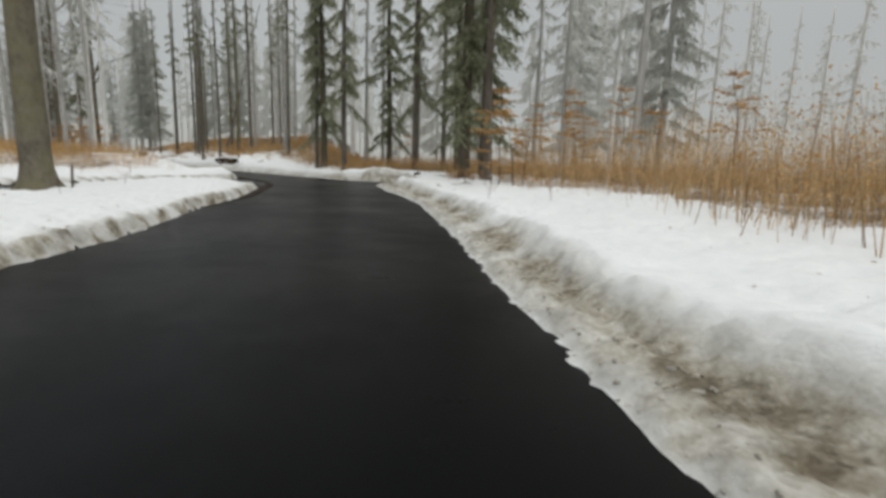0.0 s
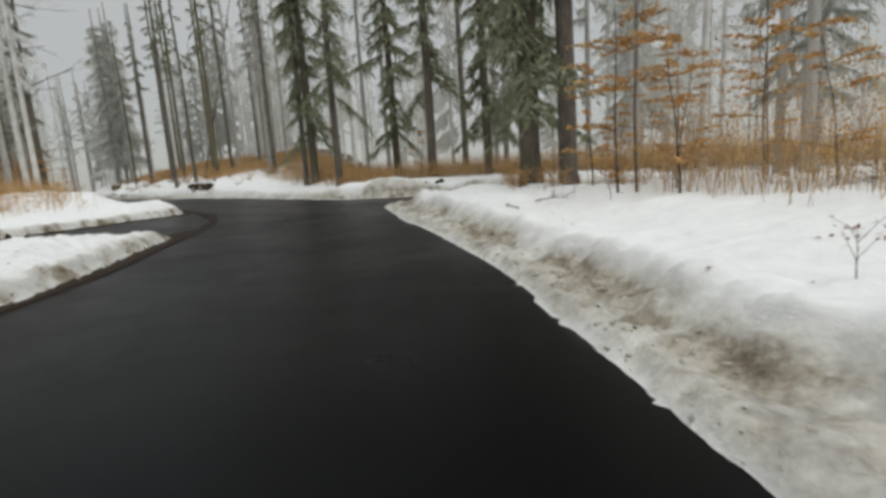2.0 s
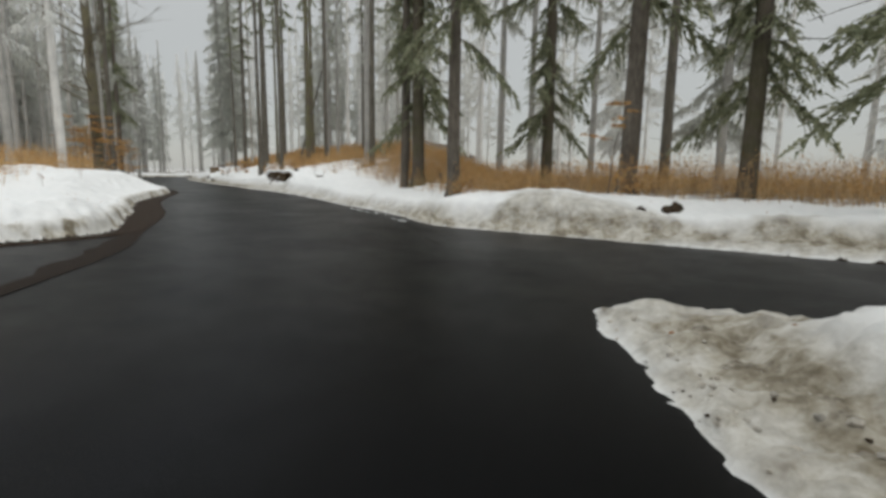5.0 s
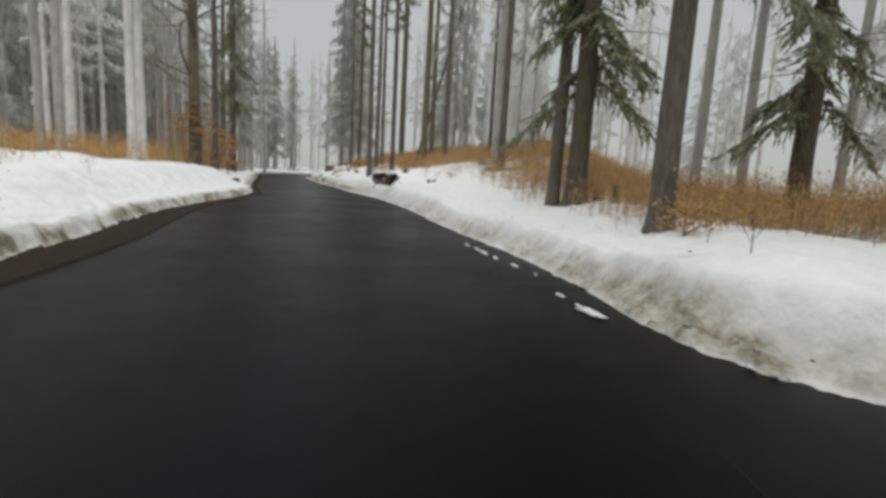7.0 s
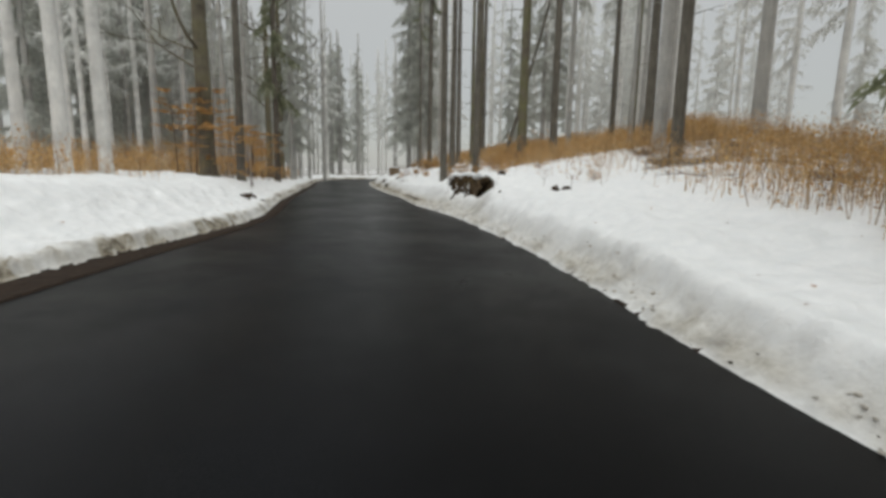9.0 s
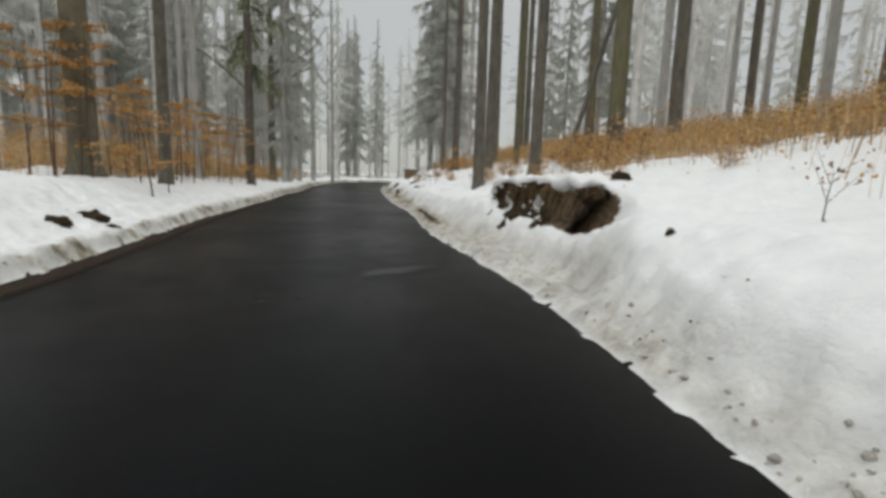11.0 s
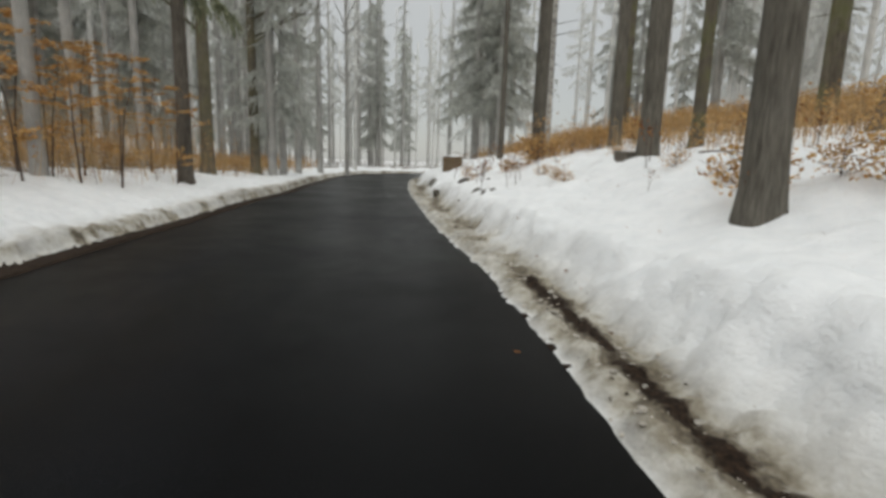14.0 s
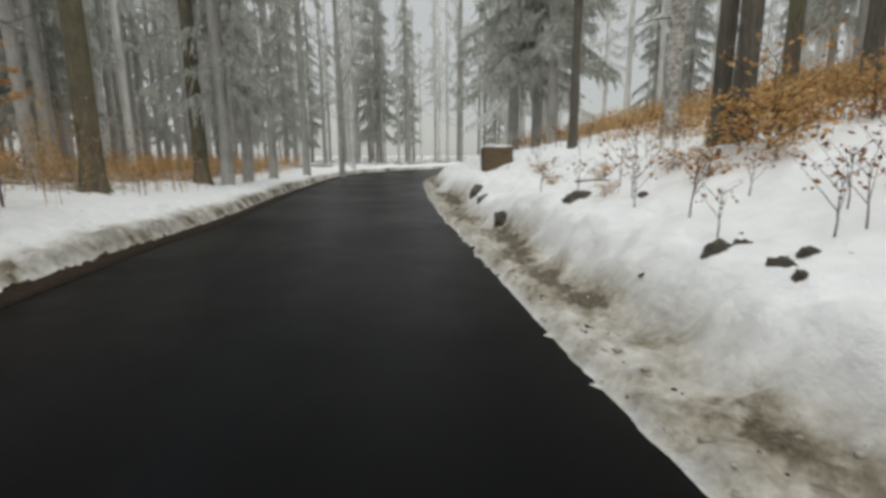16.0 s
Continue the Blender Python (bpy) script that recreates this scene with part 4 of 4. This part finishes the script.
for row in ((1, -19.43, 46.28, 1.0), (1, -19.11, 45.76, 1.15), (1, -19.69, 45.39, 0.6), (1, -19.00, 46.85, 0.9), (1, -19.04, 49.56, 1.0), (1, -18.29, 48.61, 1.1), (1, -17.94, 47.79, 0.9), (1, -19.72, 48.20, 0.7),
            (1, -17.41, 49.96, 1.0), (1, -18.83, 48.04, 0.8), (1, -17.08, 48.74, 1.1), (1, -16.55, 47.50, 0.8), (0, -19.33, 42.96, 0.5), (0, -18.50, 43.41, 0.6), (0, -21.38, 45.59, 0.6), (0, -20.50, 45.14, 0.7), (0, -20.86, 45.86, 0.7),
            (1, -12.34, 37.63, 0.7), (1, -13.41, 38.10, 0.8), (1, -12.72, 37.96, 0.5), (0, -13.70, 40.02, 0.7), (1, -10.24, 37.51, 0.8), (1, -10.03, 35.99, 0.9), (1, -9.65, 37.27, 1.1), (1, -9.57, 35.26, 0.9), (1, -9.03, 36.03, 1.1),
            (1, -10.74, 35.84, 0.5), (1, -8.71, 34.61, 0.9), (1, -9.10, 38.24, 1.0), (1, -8.18, 36.78, 1.1), (1, -10.14, 33.35, 0.32), (1, -9.62, 32.91, 0.36), (0, -9.24, 32.44, 0.6), (1, -11.38, 40.18, 0.6), (1, -12.02, 39.52, 0.5),
            (2, -24.38, 33.95), (2, -26.04, 36.25), (2, -23.15, 31.07)):
    sapling(*row)


for row in ((3, -24.0, 34.4, 0.8), (2, -24.9, 35.4), (3, -25.6, 36.6, 0.75), (2, -26.3, 37.7, 1.1), (3, -27.5, 37.4, 0.8), (2, -26.9, 35.9, 1.2), (3, -28.6, 38.7, 0.8), (2, -26.0, 34.3, 1.1), (2, -29.6, 41.2), (3, -28.3, 36.9, 0.9),
            (2, -23.2, 33.4), (3, -24.6, 33.2, 0.8), (2, -27.9, 39.9), (3, -30.4, 40.4, 0.8), (2, -25.2, 32.6, 1.2), (3, -30.9, 38.9), (2, -29.1, 35.0, 1.2), (3, -27.0, 33.6, 0.9), (2, -19.3, 30.2), (3, -20.6, 31.4, 0.7), (2, -21.7, 31.2, 1.1)):
    sapling(*row)


for row in ((1, -17.1, 42.2, 0.36), (1, -16.6, 41.3, 0.34), (1, -18.0, 43.7, 0.4), (1, -19.0, 45.0, 0.42), (1, -20.2, 46.1, 0.45), (1, -21.4, 47.0, 0.4), (1, -22.6, 47.7, 0.4), (1, -16.1, 43.2, 0.4), (1, -14.5, 40.3, 0.36), (1, -13.7, 38.9, 0.4),
            (1, -20.8, 45.0, 0.3), (1, -23.6, 49.4, 0.4), (0, -18.6, 42.9, 0.6), (0, -19.6, 43.4, 0.7), (0, -20.3, 44.4, 0.6), (0, -22.2, 46.2, 0.6), (1, -7.9, 31.6, 0.4), (1, -6.2, 30.6, 0.4), (0, -5.4, 28.4, 0.6), (1, -3.9, 27.9, 0.4)):
    sapling(*row)


def scatter_sprigs():
    """Small dry seedlings that poke through the snow."""
    rng = random.Random(12)
    n = 0
    while n < 110:
        x, y = (rng.uniform(-34, 16), rng.uniform(-16, 58)) if n < 60 else (rng.uniform(-34, -8), rng.uniform(30, 58))
        e = float(land(np.array([x]), np.array([y]))[3][0])
        right = x > -1.02 * (y - 30) - 14
        if (2.0 if right else 1.6) < e < 5.0:
            sapling(0, x, y, rng.uniform(0.3, 0.85))
            n += 1


scatter_sprigs()


# ---- bare earth, stones, stumps, snow patches ----
def lump_mesh(name, mat, size, seed, rough=0.35):
    bm = bmesh.new()
    bmesh.ops.create_icosphere(bm, subdivisions=4, radius=1.0)
    for v in bm.verts:
        k = 1 + rough * (noise.fractal(v.co * 1.7 + Vector((seed, seed * 2, 0)), 0.8, 2.0, 4) + 0.35 * noise.fractal(v.co * 6 + Vector((seed, 0, 0)), 0.7, 2.0, 3))
        v.co = Vector((v.co.x * size[0] * k, v.co.y * size[1] * k, v.co.z * size[2] * k))
    me = bpy.data.meshes.new(name)
    bm.to_mesh(me)
    bm.free()
    me.materials.append(mat)
    me.polygons.foreach_set("use_smooth", np.ones(len(me.polygons), bool))
    return new(name, me)


def earth_clod(x, y, size, seed, turn=40, label="dark bare earth clod breaking out of the snowy bank", lift=0.0, mat=EARTH):
    ob = lump_mesh("earth_clod", mat, size, seed, 0.36)
    ob.matrix_basis = pose(x, y, land_z(x, y) + lift - 0.45 * size[2], 0, 0, turn)
    return tagged(ob, label, "earth", "earth clods on the bank")


for i, row in enumerate(((-10.45, 32.65, 0.10, 0.08, 0.08), (-9.6, 31.5, 0.09, 0.07, 0.07), (-7.67, 31.0, 0.28, 0.16, 0.17), (-6.6, 28.12, 0.05, 0.04, 0.09))):
    earth_clod(row[0], row[1], row[2:], 3.1 * i + 1, 133)
for i, row in enumerate(((-4.7, 27.15, 0.2, 0.12, 0.18), (-4.38, 26.95, 0.13, 0.1, 0.12))):
    earth_clod(row[0], row[1], row[2:], 4.1 * i + 21, 100)
for i, row in enumerate(((-16.2, 27.35, 0.24, 0.18, 0.18), (-15.45, 26.5, 0.2, 0.14, 0.14), (-15.6, 27.4, 0.16, 0.12, 0.13), (10.3, 9.2, 0.36, 0.24, 0.30), (9.5, 9.0, 0.14, 0.12, 0.12))):
    earth_clod(row[0], row[1], row[2:], 2.3 * i + 40, 70)
for i, row in enumerate(((-21.3, 45.4, 0.20, 0.12, 0.17, 20), (-19.3, 42.7, 0.15, 0.08, 0.12, 60), (-19.15, 42.9, 0.10, 0.06, 0.09, 20), (-18.9, 42.3, 0.10, 0.05, 0.08, 140), (-18.75, 42.5, 0.08, 0.05, 0.07, 30), (-18.8, 42.1, 0.06, 0.04, 0.05, 75), (-23.0, 46.4, 0.16, 0.12, 0.2, 60),
                         (-25.2, 49.3, 0.24, 0.16, 0.26, 100), (-24.4, 48.2, 0.15, 0.12, 0.18, 10), (-20.4, 45.3, 0.10, 0.08, 0.09, 50), (-17.34, 41.84, 0.11, 0.08, 0.10, 50))):
    earth_clod(row[0], row[1], row[2:5], 1.7 * i + 60, row[5], "dark grey-brown stone half buried in the snowy slope", 0.0, DARK_STONE)


def bank_scarp():
    """The torn bank: an undercut soil face with a jagged foot, a snow lip over it and roots and grass hanging down."""
    rng = np.random.RandomState(301)
    cols, rows = 90, 18
    line = smooth_line(RIGHT, 0.1)
    a = np.argmin(np.hypot(line[:, 0] + 8.35, line[:, 1] - 28.75))
    c = np.argmin(np.hypot(line[:, 0] + 12.1, line[:, 1] - 32.65))
    k = np.linspace(a, c, cols)
    p = np.stack([np.interp(k, np.arange(len(line)), line[:, j]) for j in (0, 1)], 1)
    d = line[c] - line[a]
    d = d / np.linalg.norm(d)
    nrm = np.array([d[1], -d[0]])
    u = np.linspace(0, 1, cols)
    bulge = value_noise(u * 9, u * 0, 1.0, 311, 3) - 0.5
    edge = 1.17 + 0.3 * bulge + 0.06 * u
    top_xy = p + nrm * (edge + 0.12)[:, None]
    lip = p + nrm * (edge + 0.34)[:, None]
    top_z = land(lip[:, 0], lip[:, 1])[0] - 0.03
    tall = (0.42 + 0.46 * np.sin(np.pi * np.clip(u * 1.1, 0, 1)) ** 0.6 + 0.34 * (value_noise(u * 14, u * 0 + 3, 1.0, 313, 3) - 0.5)) * (0.35 + 0.65 * smoothstep(u, 0, 0.1) * (1 - smoothstep(u, 0.93, 1)))
    v = np.linspace(0, 1, rows)
    uu, vv = np.meshgrid(u, v)
    hollow = -0.20 * np.sin(vv * np.pi * 0.8) * (1 - vv) + 0.26 * vv
    rough = (value_noise(uu * 26, vv * 7, 1.0, 315, 4) - 0.5) * 0.36 + (value_noise(uu * 90, vv * 22, 1.0, 316, 2) - 0.5) * 0.06
    x = top_xy[None, :, 0] - nrm[0] * (hollow + rough)
    y = top_xy[None, :, 1] - nrm[1] * (hollow + rough)
    z = top_z[None] - vv * tall[None]
    ob = new("bank_scarp")
    ob.empty_display_size = 0.3
    vtx = np.stack([x, y, z], -1).reshape(-1, 3)
    child(mesh_object("soil_face", vtx, grid_faces(rows, cols)[:, ::-1], EARTH, True), ob, "dark torn soil with stones and roots")
    lump = 0.08 + 0.16 * (value_noise(u * 17, u * 0 + 7, 1.0, 317, 3) - 0.4)
    snow = tube(np.c_[lip - nrm * (0.17 + 0.1 * bulge)[:, None], top_z + 0.045 + 0.03 * bulge], np.clip(lump, 0.05, 0.16) * (0.02 + 0.98 * smoothstep(u, 0, 0.12) * (1 - smoothstep(u, 0.88, 1))), 9, 0.25, 318)
    child(mesh_object("snow_lip", snow[0], snow[1], SNOW, True), ob, "rounded snow overhanging the soil")
    blades = []
    for _ in range(170):
        i = int(np.clip(rng.normal(0.42, 0.22), 0.03, 0.97) * (cols - 1))
        ln = tall[i] * (0.15 + 0.6 * rng.rand())
        q = np.linspace(0, 1, 4)
        side = rng.randn() * 0.16
        out = 0.10 + 0.10 * rng.rand()
        foot = np.array([top_xy[i, 0], top_xy[i, 1], top_z[i] + 0.01])
        w = np.c_[foot[0] - nrm[0] * out * q + d[0] * side * q, foot[1] - nrm[1] * out * q + d[1] * side * q, foot[2] - ln * q ** 1.3]
        blades.append(tube(w, [0.006, 0.005, 0.004, 0.001], 3))
    g = merged(blades)
    tagged(child(mesh_object("hanging_grass", g[0], g[1], ROOT), ob, "dry straw-coloured roots and grass"), kind="stuff")
    bits = []
    for _ in range(22):
        i, h = rng.randint(4, cols - 4), 0.15 + 0.8 * rng.rand()
        j = int(h * (rows - 1))
        bits.append((vtx.reshape(rows, cols, 3)[j, i], 0.012 + 0.03 * rng.rand() ** 2))
    lumps = []
    for at, r in bits:
        t = tube(np.array([[0, 0, -r], [0, 0, -0.5 * r], [0, 0, 0.4 * r], [0, 0, r]]) + at, [0.4 * r, r, 0.95 * r, 0.35 * r], 7, 0.4, int(1e4 * r))
        lumps.append(t)
    g = merged(lumps)
    tagged(child(mesh_object("snow_clump", g[0], g[1], SNOW, True), ob, "clumps of snow caught on the soil"), kind="stuff")
    return tagged(ob, "undercut dark soil bank with hanging roots under a snow lip", "bank")


bank_scarp()


def verge_strip():
    """Brown gravelly soil between the carriageway and the mouth of the side track."""
    line = smooth_line(LEFT, 0.25)
    line = line[(line[:, 1] > -9) & (line[:, 1] < 8.2)]
    t = np.gradient(line, axis=0)
    t /= np.linalg.norm(t, axis=1)[:, None]
    out = -np.stack([t[:, 1], -t[:, 0]], 1)
    w = 0.42 * (0.15 + 1.5 * value_noise(line[:, 0], line[:, 1], 1.1, 331, 4)) * smoothstep(line[:, 1], -9, -5) * (1 - 0.5 * smoothstep(line[:, 1], 5, 8.2))
    q = np.linspace(-0.05, 1, 7)
    p = line[:, None] + out[:, None] * (q[None] * w[:, None])[..., None]
    z = 0.004 + 0.016 * np.sin(np.pi * np.clip(q, 0, 1))[None] * value_noise(p[..., 0], p[..., 1], 3.0, 333, 2)
    ob = mesh_object("verge", np.concatenate([p, z[..., None]], -1).reshape(-1, 3), grid_faces(len(line), 7), VERGE, True)
    tagged(ob, "strip of wet brown gravelly soil beside the asphalt", "verge", kind="structure")


verge_strip()


def snow_patch(x, y, size, turn, seed):
    """A thin slab of trodden snow left on the wet verge."""
    ob = lump_mesh("snow_patch", SNOW, (0.8 * size, size * 0.2, 0.015), seed, 1.0)
    ob.matrix_basis = pose(x, y, 0.012, 0, 0, turn)
    return tagged(ob, "thin melting snow patch on the wet road edge", "snow patch", "snow patches on the road edge")


for i, row in enumerate(((0.96, 15.0, 0.13), (1.28, 14.6, 0.13), (1.50, 14.25, 0.2), (1.85, 13.8, 0.12), (2.3, 13.25, 0.13), (2.72, 12.73, 0.06), (3.22, 11.54, 0.11), (3.6, 10.95, 0.26), (4.9, 9.9, 0.06))):
    snow_patch(row[0], row[1], row[2], 124, 7.7 * i + 2)


def stone_block(x, y, turn):
    ob = new("stone_block")
    bm = bmesh.new()
    bmesh.ops.create_cube(bm, size=1.0)
    bmesh.ops.bevel(bm, geom=bm.edges[:], offset=0.05, segments=2, affect='EDGES')
    bmesh.ops.subdivide_edges(bm, edges=bm.edges[:], cuts=2, use_grid_fill=True)
    for v in bm.verts:
        v.co = Vector((v.co.x * 1.5, v.co.y * 1.2, v.co.z * 1.5 + 0.6)) + noise.noise_vector(v.co * 3) * 0.04
    me = bpy.data.meshes.new("block")
    bm.to_mesh(me)
    bm.free()
    me.materials.append(STONE)
    child(new("block", me), ob)
    cap = lump_mesh("snow_cap", SNOW, (0.78, 0.62, 0.13), 4.0, 0.15)
    cap.location = (0, 0, 1.36)
    child(cap, ob, "rounded cap of fresh snow")
    ob.matrix_basis = pose(x, y, land_z(x, y) - 0.1, 0, 0, turn) @ Matrix.Diagonal((0.62, 0.62, 0.52, 1))
    return tagged(ob, "square brown stone block with a snow cap on the bank", "stone block")


stone_block(-26.4, 52.6, 35)


# ---- small things on the asphalt: a wet sheen, a seam at the side road, stray leaves and crumbs ----
def make_wet():
    m, n, l, b = nodes_of("thin_water_film")
    co = object_coords(n)
    c = ramp_node(n, l, noise_node(n, l, 40, 4, 0.6, co).outputs[0], [(0.3, (0.008, 0.0085, 0.009)), (0.7, (0.022, 0.0225, 0.024))])
    l.new(c.outputs[0], b.inputs["Base Color"])
    b.inputs["Roughness"].default_value = 0.34
    b.inputs["Specular IOR Level"].default_value = 0.10
    return m


WET = make_wet()


def wet_patch(x, y, length, width, turn, seed):
    """A thin film of water lying in a shallow dip of the road."""
    rng = np.random.RandomState(seed)
    a = np.linspace(0, 2 * np.pi, 40, endpoint=False)
    r = 1 + 0.22 * np.sin(2 * a + rng.rand() * 6) + 0.14 * np.sin(5 * a + rng.rand() * 6) + 0.07 * np.sin(11 * a)
    rim = np.c_[np.cos(a) * r * length / 2, np.sin(a) * r * width / 2, np.full(40, 0.0045)]
    inner = rim * np.array([0.8, 0.8, 1]) + np.array([0, 0, 0.0025])
    f = [(i, (i + 1) % 40, 40 + (i + 1) % 40, 40 + i) for i in range(40)] + [tuple(range(40, 80))]
    ob = mesh_object("puddle", np.concatenate([rim, inner]), f, WET, True)
    ob.matrix_basis = pose(x, y, 0.0, 0, 0, turn)
    return tagged(ob, "shallow puddle of meltwater on the dark asphalt", "puddle")


wet_patch(-10.08, 28.53, 1.35, 0.34, 78, 3)


def road_seam():
    """A thin raised bitumen seam where the side road meets the carriageway."""
    p = np.array([[4.43, 8.38], [4.64, 7.8], [4.9, 7.08], [5.09, 6.61], [5.24, 6.2]])
    q = smooth_line(p, 0.12)
    q = q + 0.05 * np.c_[value_noise(q[:, 0], q[:, 1], 2.2, 343, 3) - 0.5, np.zeros(len(q))]
    w = 0.002 + 0.034 * smoothstep(value_noise(q[:, 0], q[:, 1], 3.0, 341, 2), 0.3, 0.75)
    v, f = tube(np.c_[q, np.full(len(q), 0.0)], w, 6, 0.3, 5)
    v = np.asarray(v)
    v[:, 2] = np.clip(v[:, 2] * 0.05 + 0.003, 0.0, None)
    return tagged(mesh_object("road_seam", v, f, SEAM), "thin worn grey seam across the asphalt", "road seam", kind="structure")


road_seam()


def stray_leaf(x, y, size, seed):
    rng = np.random.RandomState(seed)
    v, f = leaf_quads(np.zeros((1, 3)), [size], rng, 0.9, 0.6)
    v[:, 2] = 0.004 + np.abs(v[:, 2]) * 0.4
    ob = mesh_object("fallen_leaf", v, f, CRUST if seed % 3 == 1 else LEAF_BROWN)
    ob.matrix_basis = pose(x, y, 0.006, 0, 0, 40 * seed)
    return tagged(ob, "pale dry leaf lying on the wet road", "leaf", "stray leaves on the road")


for i, (x, y) in enumerate([(-2.75, 12.52), (6.53, -8.92), (6.75, -7.49), (7.13, -8.3), (-2.82, 12.81), (-14.68, 35.27), (6.81, -3.14), (5.7, 5.74)]):
    stray_leaf(x, y, 0.026 + 0.008 * (i % 3), i + 1)


# ---- crumbs of crusted snow and mud along the ploughed edges, leaves blown onto the snow ----
def crumbs_along(name, label, mat, seed, line, sign, count, spread, size):
    """Many small broken lumps beside one road edge."""
    rng = np.random.RandomState(seed)
    bm = bmesh.new()
    bmesh.ops.create_icosphere(bm, subdivisions=1, radius=1.0)
    ball = np.array([v.co[:] for v in bm.verts])
    tri = np.array([[v.index for v in f.verts] for f in bm.faces])
    bm.free()
    i = rng.randint(60, len(line) - 60, count)
    t = line[i + 2] - line[i - 2]
    t /= np.linalg.norm(t, axis=1)[:, None]
    off = 0.03 + spread * np.abs(rng.randn(count))
    p = line[i] + np.stack([t[:, 1], -t[:, 0]], 1) * (sign * off)[:, None] + rng.randn(count, 2) * 0.03
    z, dirt, _, e, _ = land(p[:, 0], p[:, 1])
    keep = (e > 0.01) & (e < 0.75) & (dirt > 0.3) & (value_noise(p[:, 0], p[:, 1], 0.8, seed, 2) > 0.35)
    p, z = p[keep], z[keep]
    n = len(p)
    r = size * (0.35 + rng.rand(n) ** 2.5 * 1.6)
    v = ball[None] * (1 + 0.55 * (rng.rand(n, len(ball), 1) - 0.5)) * (r[:, None] * np.stack([0.7 + 0.8 * rng.rand(n), 0.7 + 0.8 * rng.rand(n), 0.45 + 0.3 * rng.rand(n)], 1))[:, None]
    v = v + np.c_[p, z + 0.15 * r][:, None]
    f = (tri[None] + (np.arange(n) * len(ball))[:, None, None]).reshape(-1, 3)
    return tagged(mesh_object(name, v.reshape(-1, 3), f, mat), label, "snow crumbs", kind="stuff")


EDGE_L, EDGE_R = smooth_line(LEFT, 0.1), smooth_line(RIGHT, 0.1)
crumbs_along("snow_crumbs", "broken crumbs of dirty crusted snow on the bank foot", CRUST, 201, EDGE_R, 1, 5200, 0.3, 0.016)
crumbs_along("snow_crumbs", "broken crumbs of dirty crusted snow along the verge", CRUST, 202, EDGE_L, -1, 3000, 0.6, 0.018)
crumbs_along("mud_crumbs", "dark crumbs of road mud in the ploughed furrow", EARTH, 203, EDGE_R, 1, 1300, 0.35, 0.010)


def fallen_leaves():
    """Single dry leaves lying on the snow."""
    rng = np.random.RandomState(210)
    x, y = rng.uniform(-34, 14, 6000), rng.uniform(-26, 58, 6000)
    z, _, lit, e, _ = land(x, y)
    keep = (e > 0.3) & (e < 5.5) & (rng.rand(6000) < 0.5)
    c = np.c_[x, y, z + 0.012][keep]
    v, f = leaf_quads(c, 0.028 * (0.6 + 0.8 * rng.rand(len(c))), rng, 0.85, 0.6)
    tagged(mesh_object("fallen_leaves", v, f, LEAF_BROWN), "single dry brown leaves lying on the snow", "leaves", kind="stuff")


fallen_leaves()


# ---- stumps, stakes, fallen sticks ----
def tree_stump(x, y, r, h, seed, turn=0):
    rng = np.random.RandomState(seed)
    v, f = tube(np.c_[np.zeros(6), np.zeros(6), np.linspace(-0.2, h, 6)], r * np.array([1.5, 1.35, 1.1, 1.0, 0.97, 0.95]), 12, 0.25, seed)
    v = np.asarray(v)
    v[-12:, 2] += rng.rand(12) * h * 0.25
    ob = mesh_object("tree_stump", v, f, BARK_SPRUCE)
    ob.matrix_basis = pose(x, y, land_z(x, y), 0, 0, turn)
    return tagged(ob, "short broken dark tree stump in the snow", "stump", "stumps beside the trees")


tree_stump(3.66, 20.71, 0.12, 0.42, 5)
tree_stump(3.17, 21.22, 0.16, 0.25, 6)
tree_stump(-15.72, 42.15, 0.2, 0.16, 7)


def fallen_stick(x, y, length, turn, seed):
    rng = np.random.RandomState(seed)
    s = np.linspace(0, 1, 8)
    p = np.c_[s * length, np.cumsum(rng.randn(8)) * 0.03 * length, 0.06 + 0.16 * length * s * (1 - s)]
    parts = [tube(p, 0.013 * (1 - 0.7 * s) + 0.002, 5)]
    for k in (3, 5):
        d = np.array([0.25, rng.randn() * 0.2, 0.12]) * length
        parts.append(tube([p[k], p[k] + d * 0.6, p[k] + d], [0.01, 0.008, 0.003], 4))
    v, f = merged(parts)
    ob = mesh_object("fallen_stick", v, f, TWIG)
    ob.matrix_basis = pose(x, y, land_z(x, y), 0, 0, turn)
    return tagged(ob, "dark fallen stick lying on the snow", "stick", "fallen sticks on the snow")


for row in ((-1.26, 26.16, 1.3, 150, 1), (10.14, -6.95, 0.9, 20, 2), (10.85, -6.26, 0.8, 75, 3), (9.63, -7.45, 0.6, 110, 4), (-14.25, 40.75, 0.7, 30, 5), (-19.85, 42.69, 0.4, 60, 6), (-21.64, 46.21, 0.8, 15, 7)):
    fallen_stick(*row)

stake = mesh_object("wooden_stake", *tube([(0, 0, -0.2), (0.01, 0, 0.3), (0.02, 0.01, 0.62)], [0.035, 0.033, 0.03], 7, 0.15, 3), TWIG)
stake.matrix_basis = pose(-1.57, -12.64, land_z(-1.57, -12.64), 3, 2, 0)
tagged(stake, "thin grey wooden stake standing in the snow", "stake")
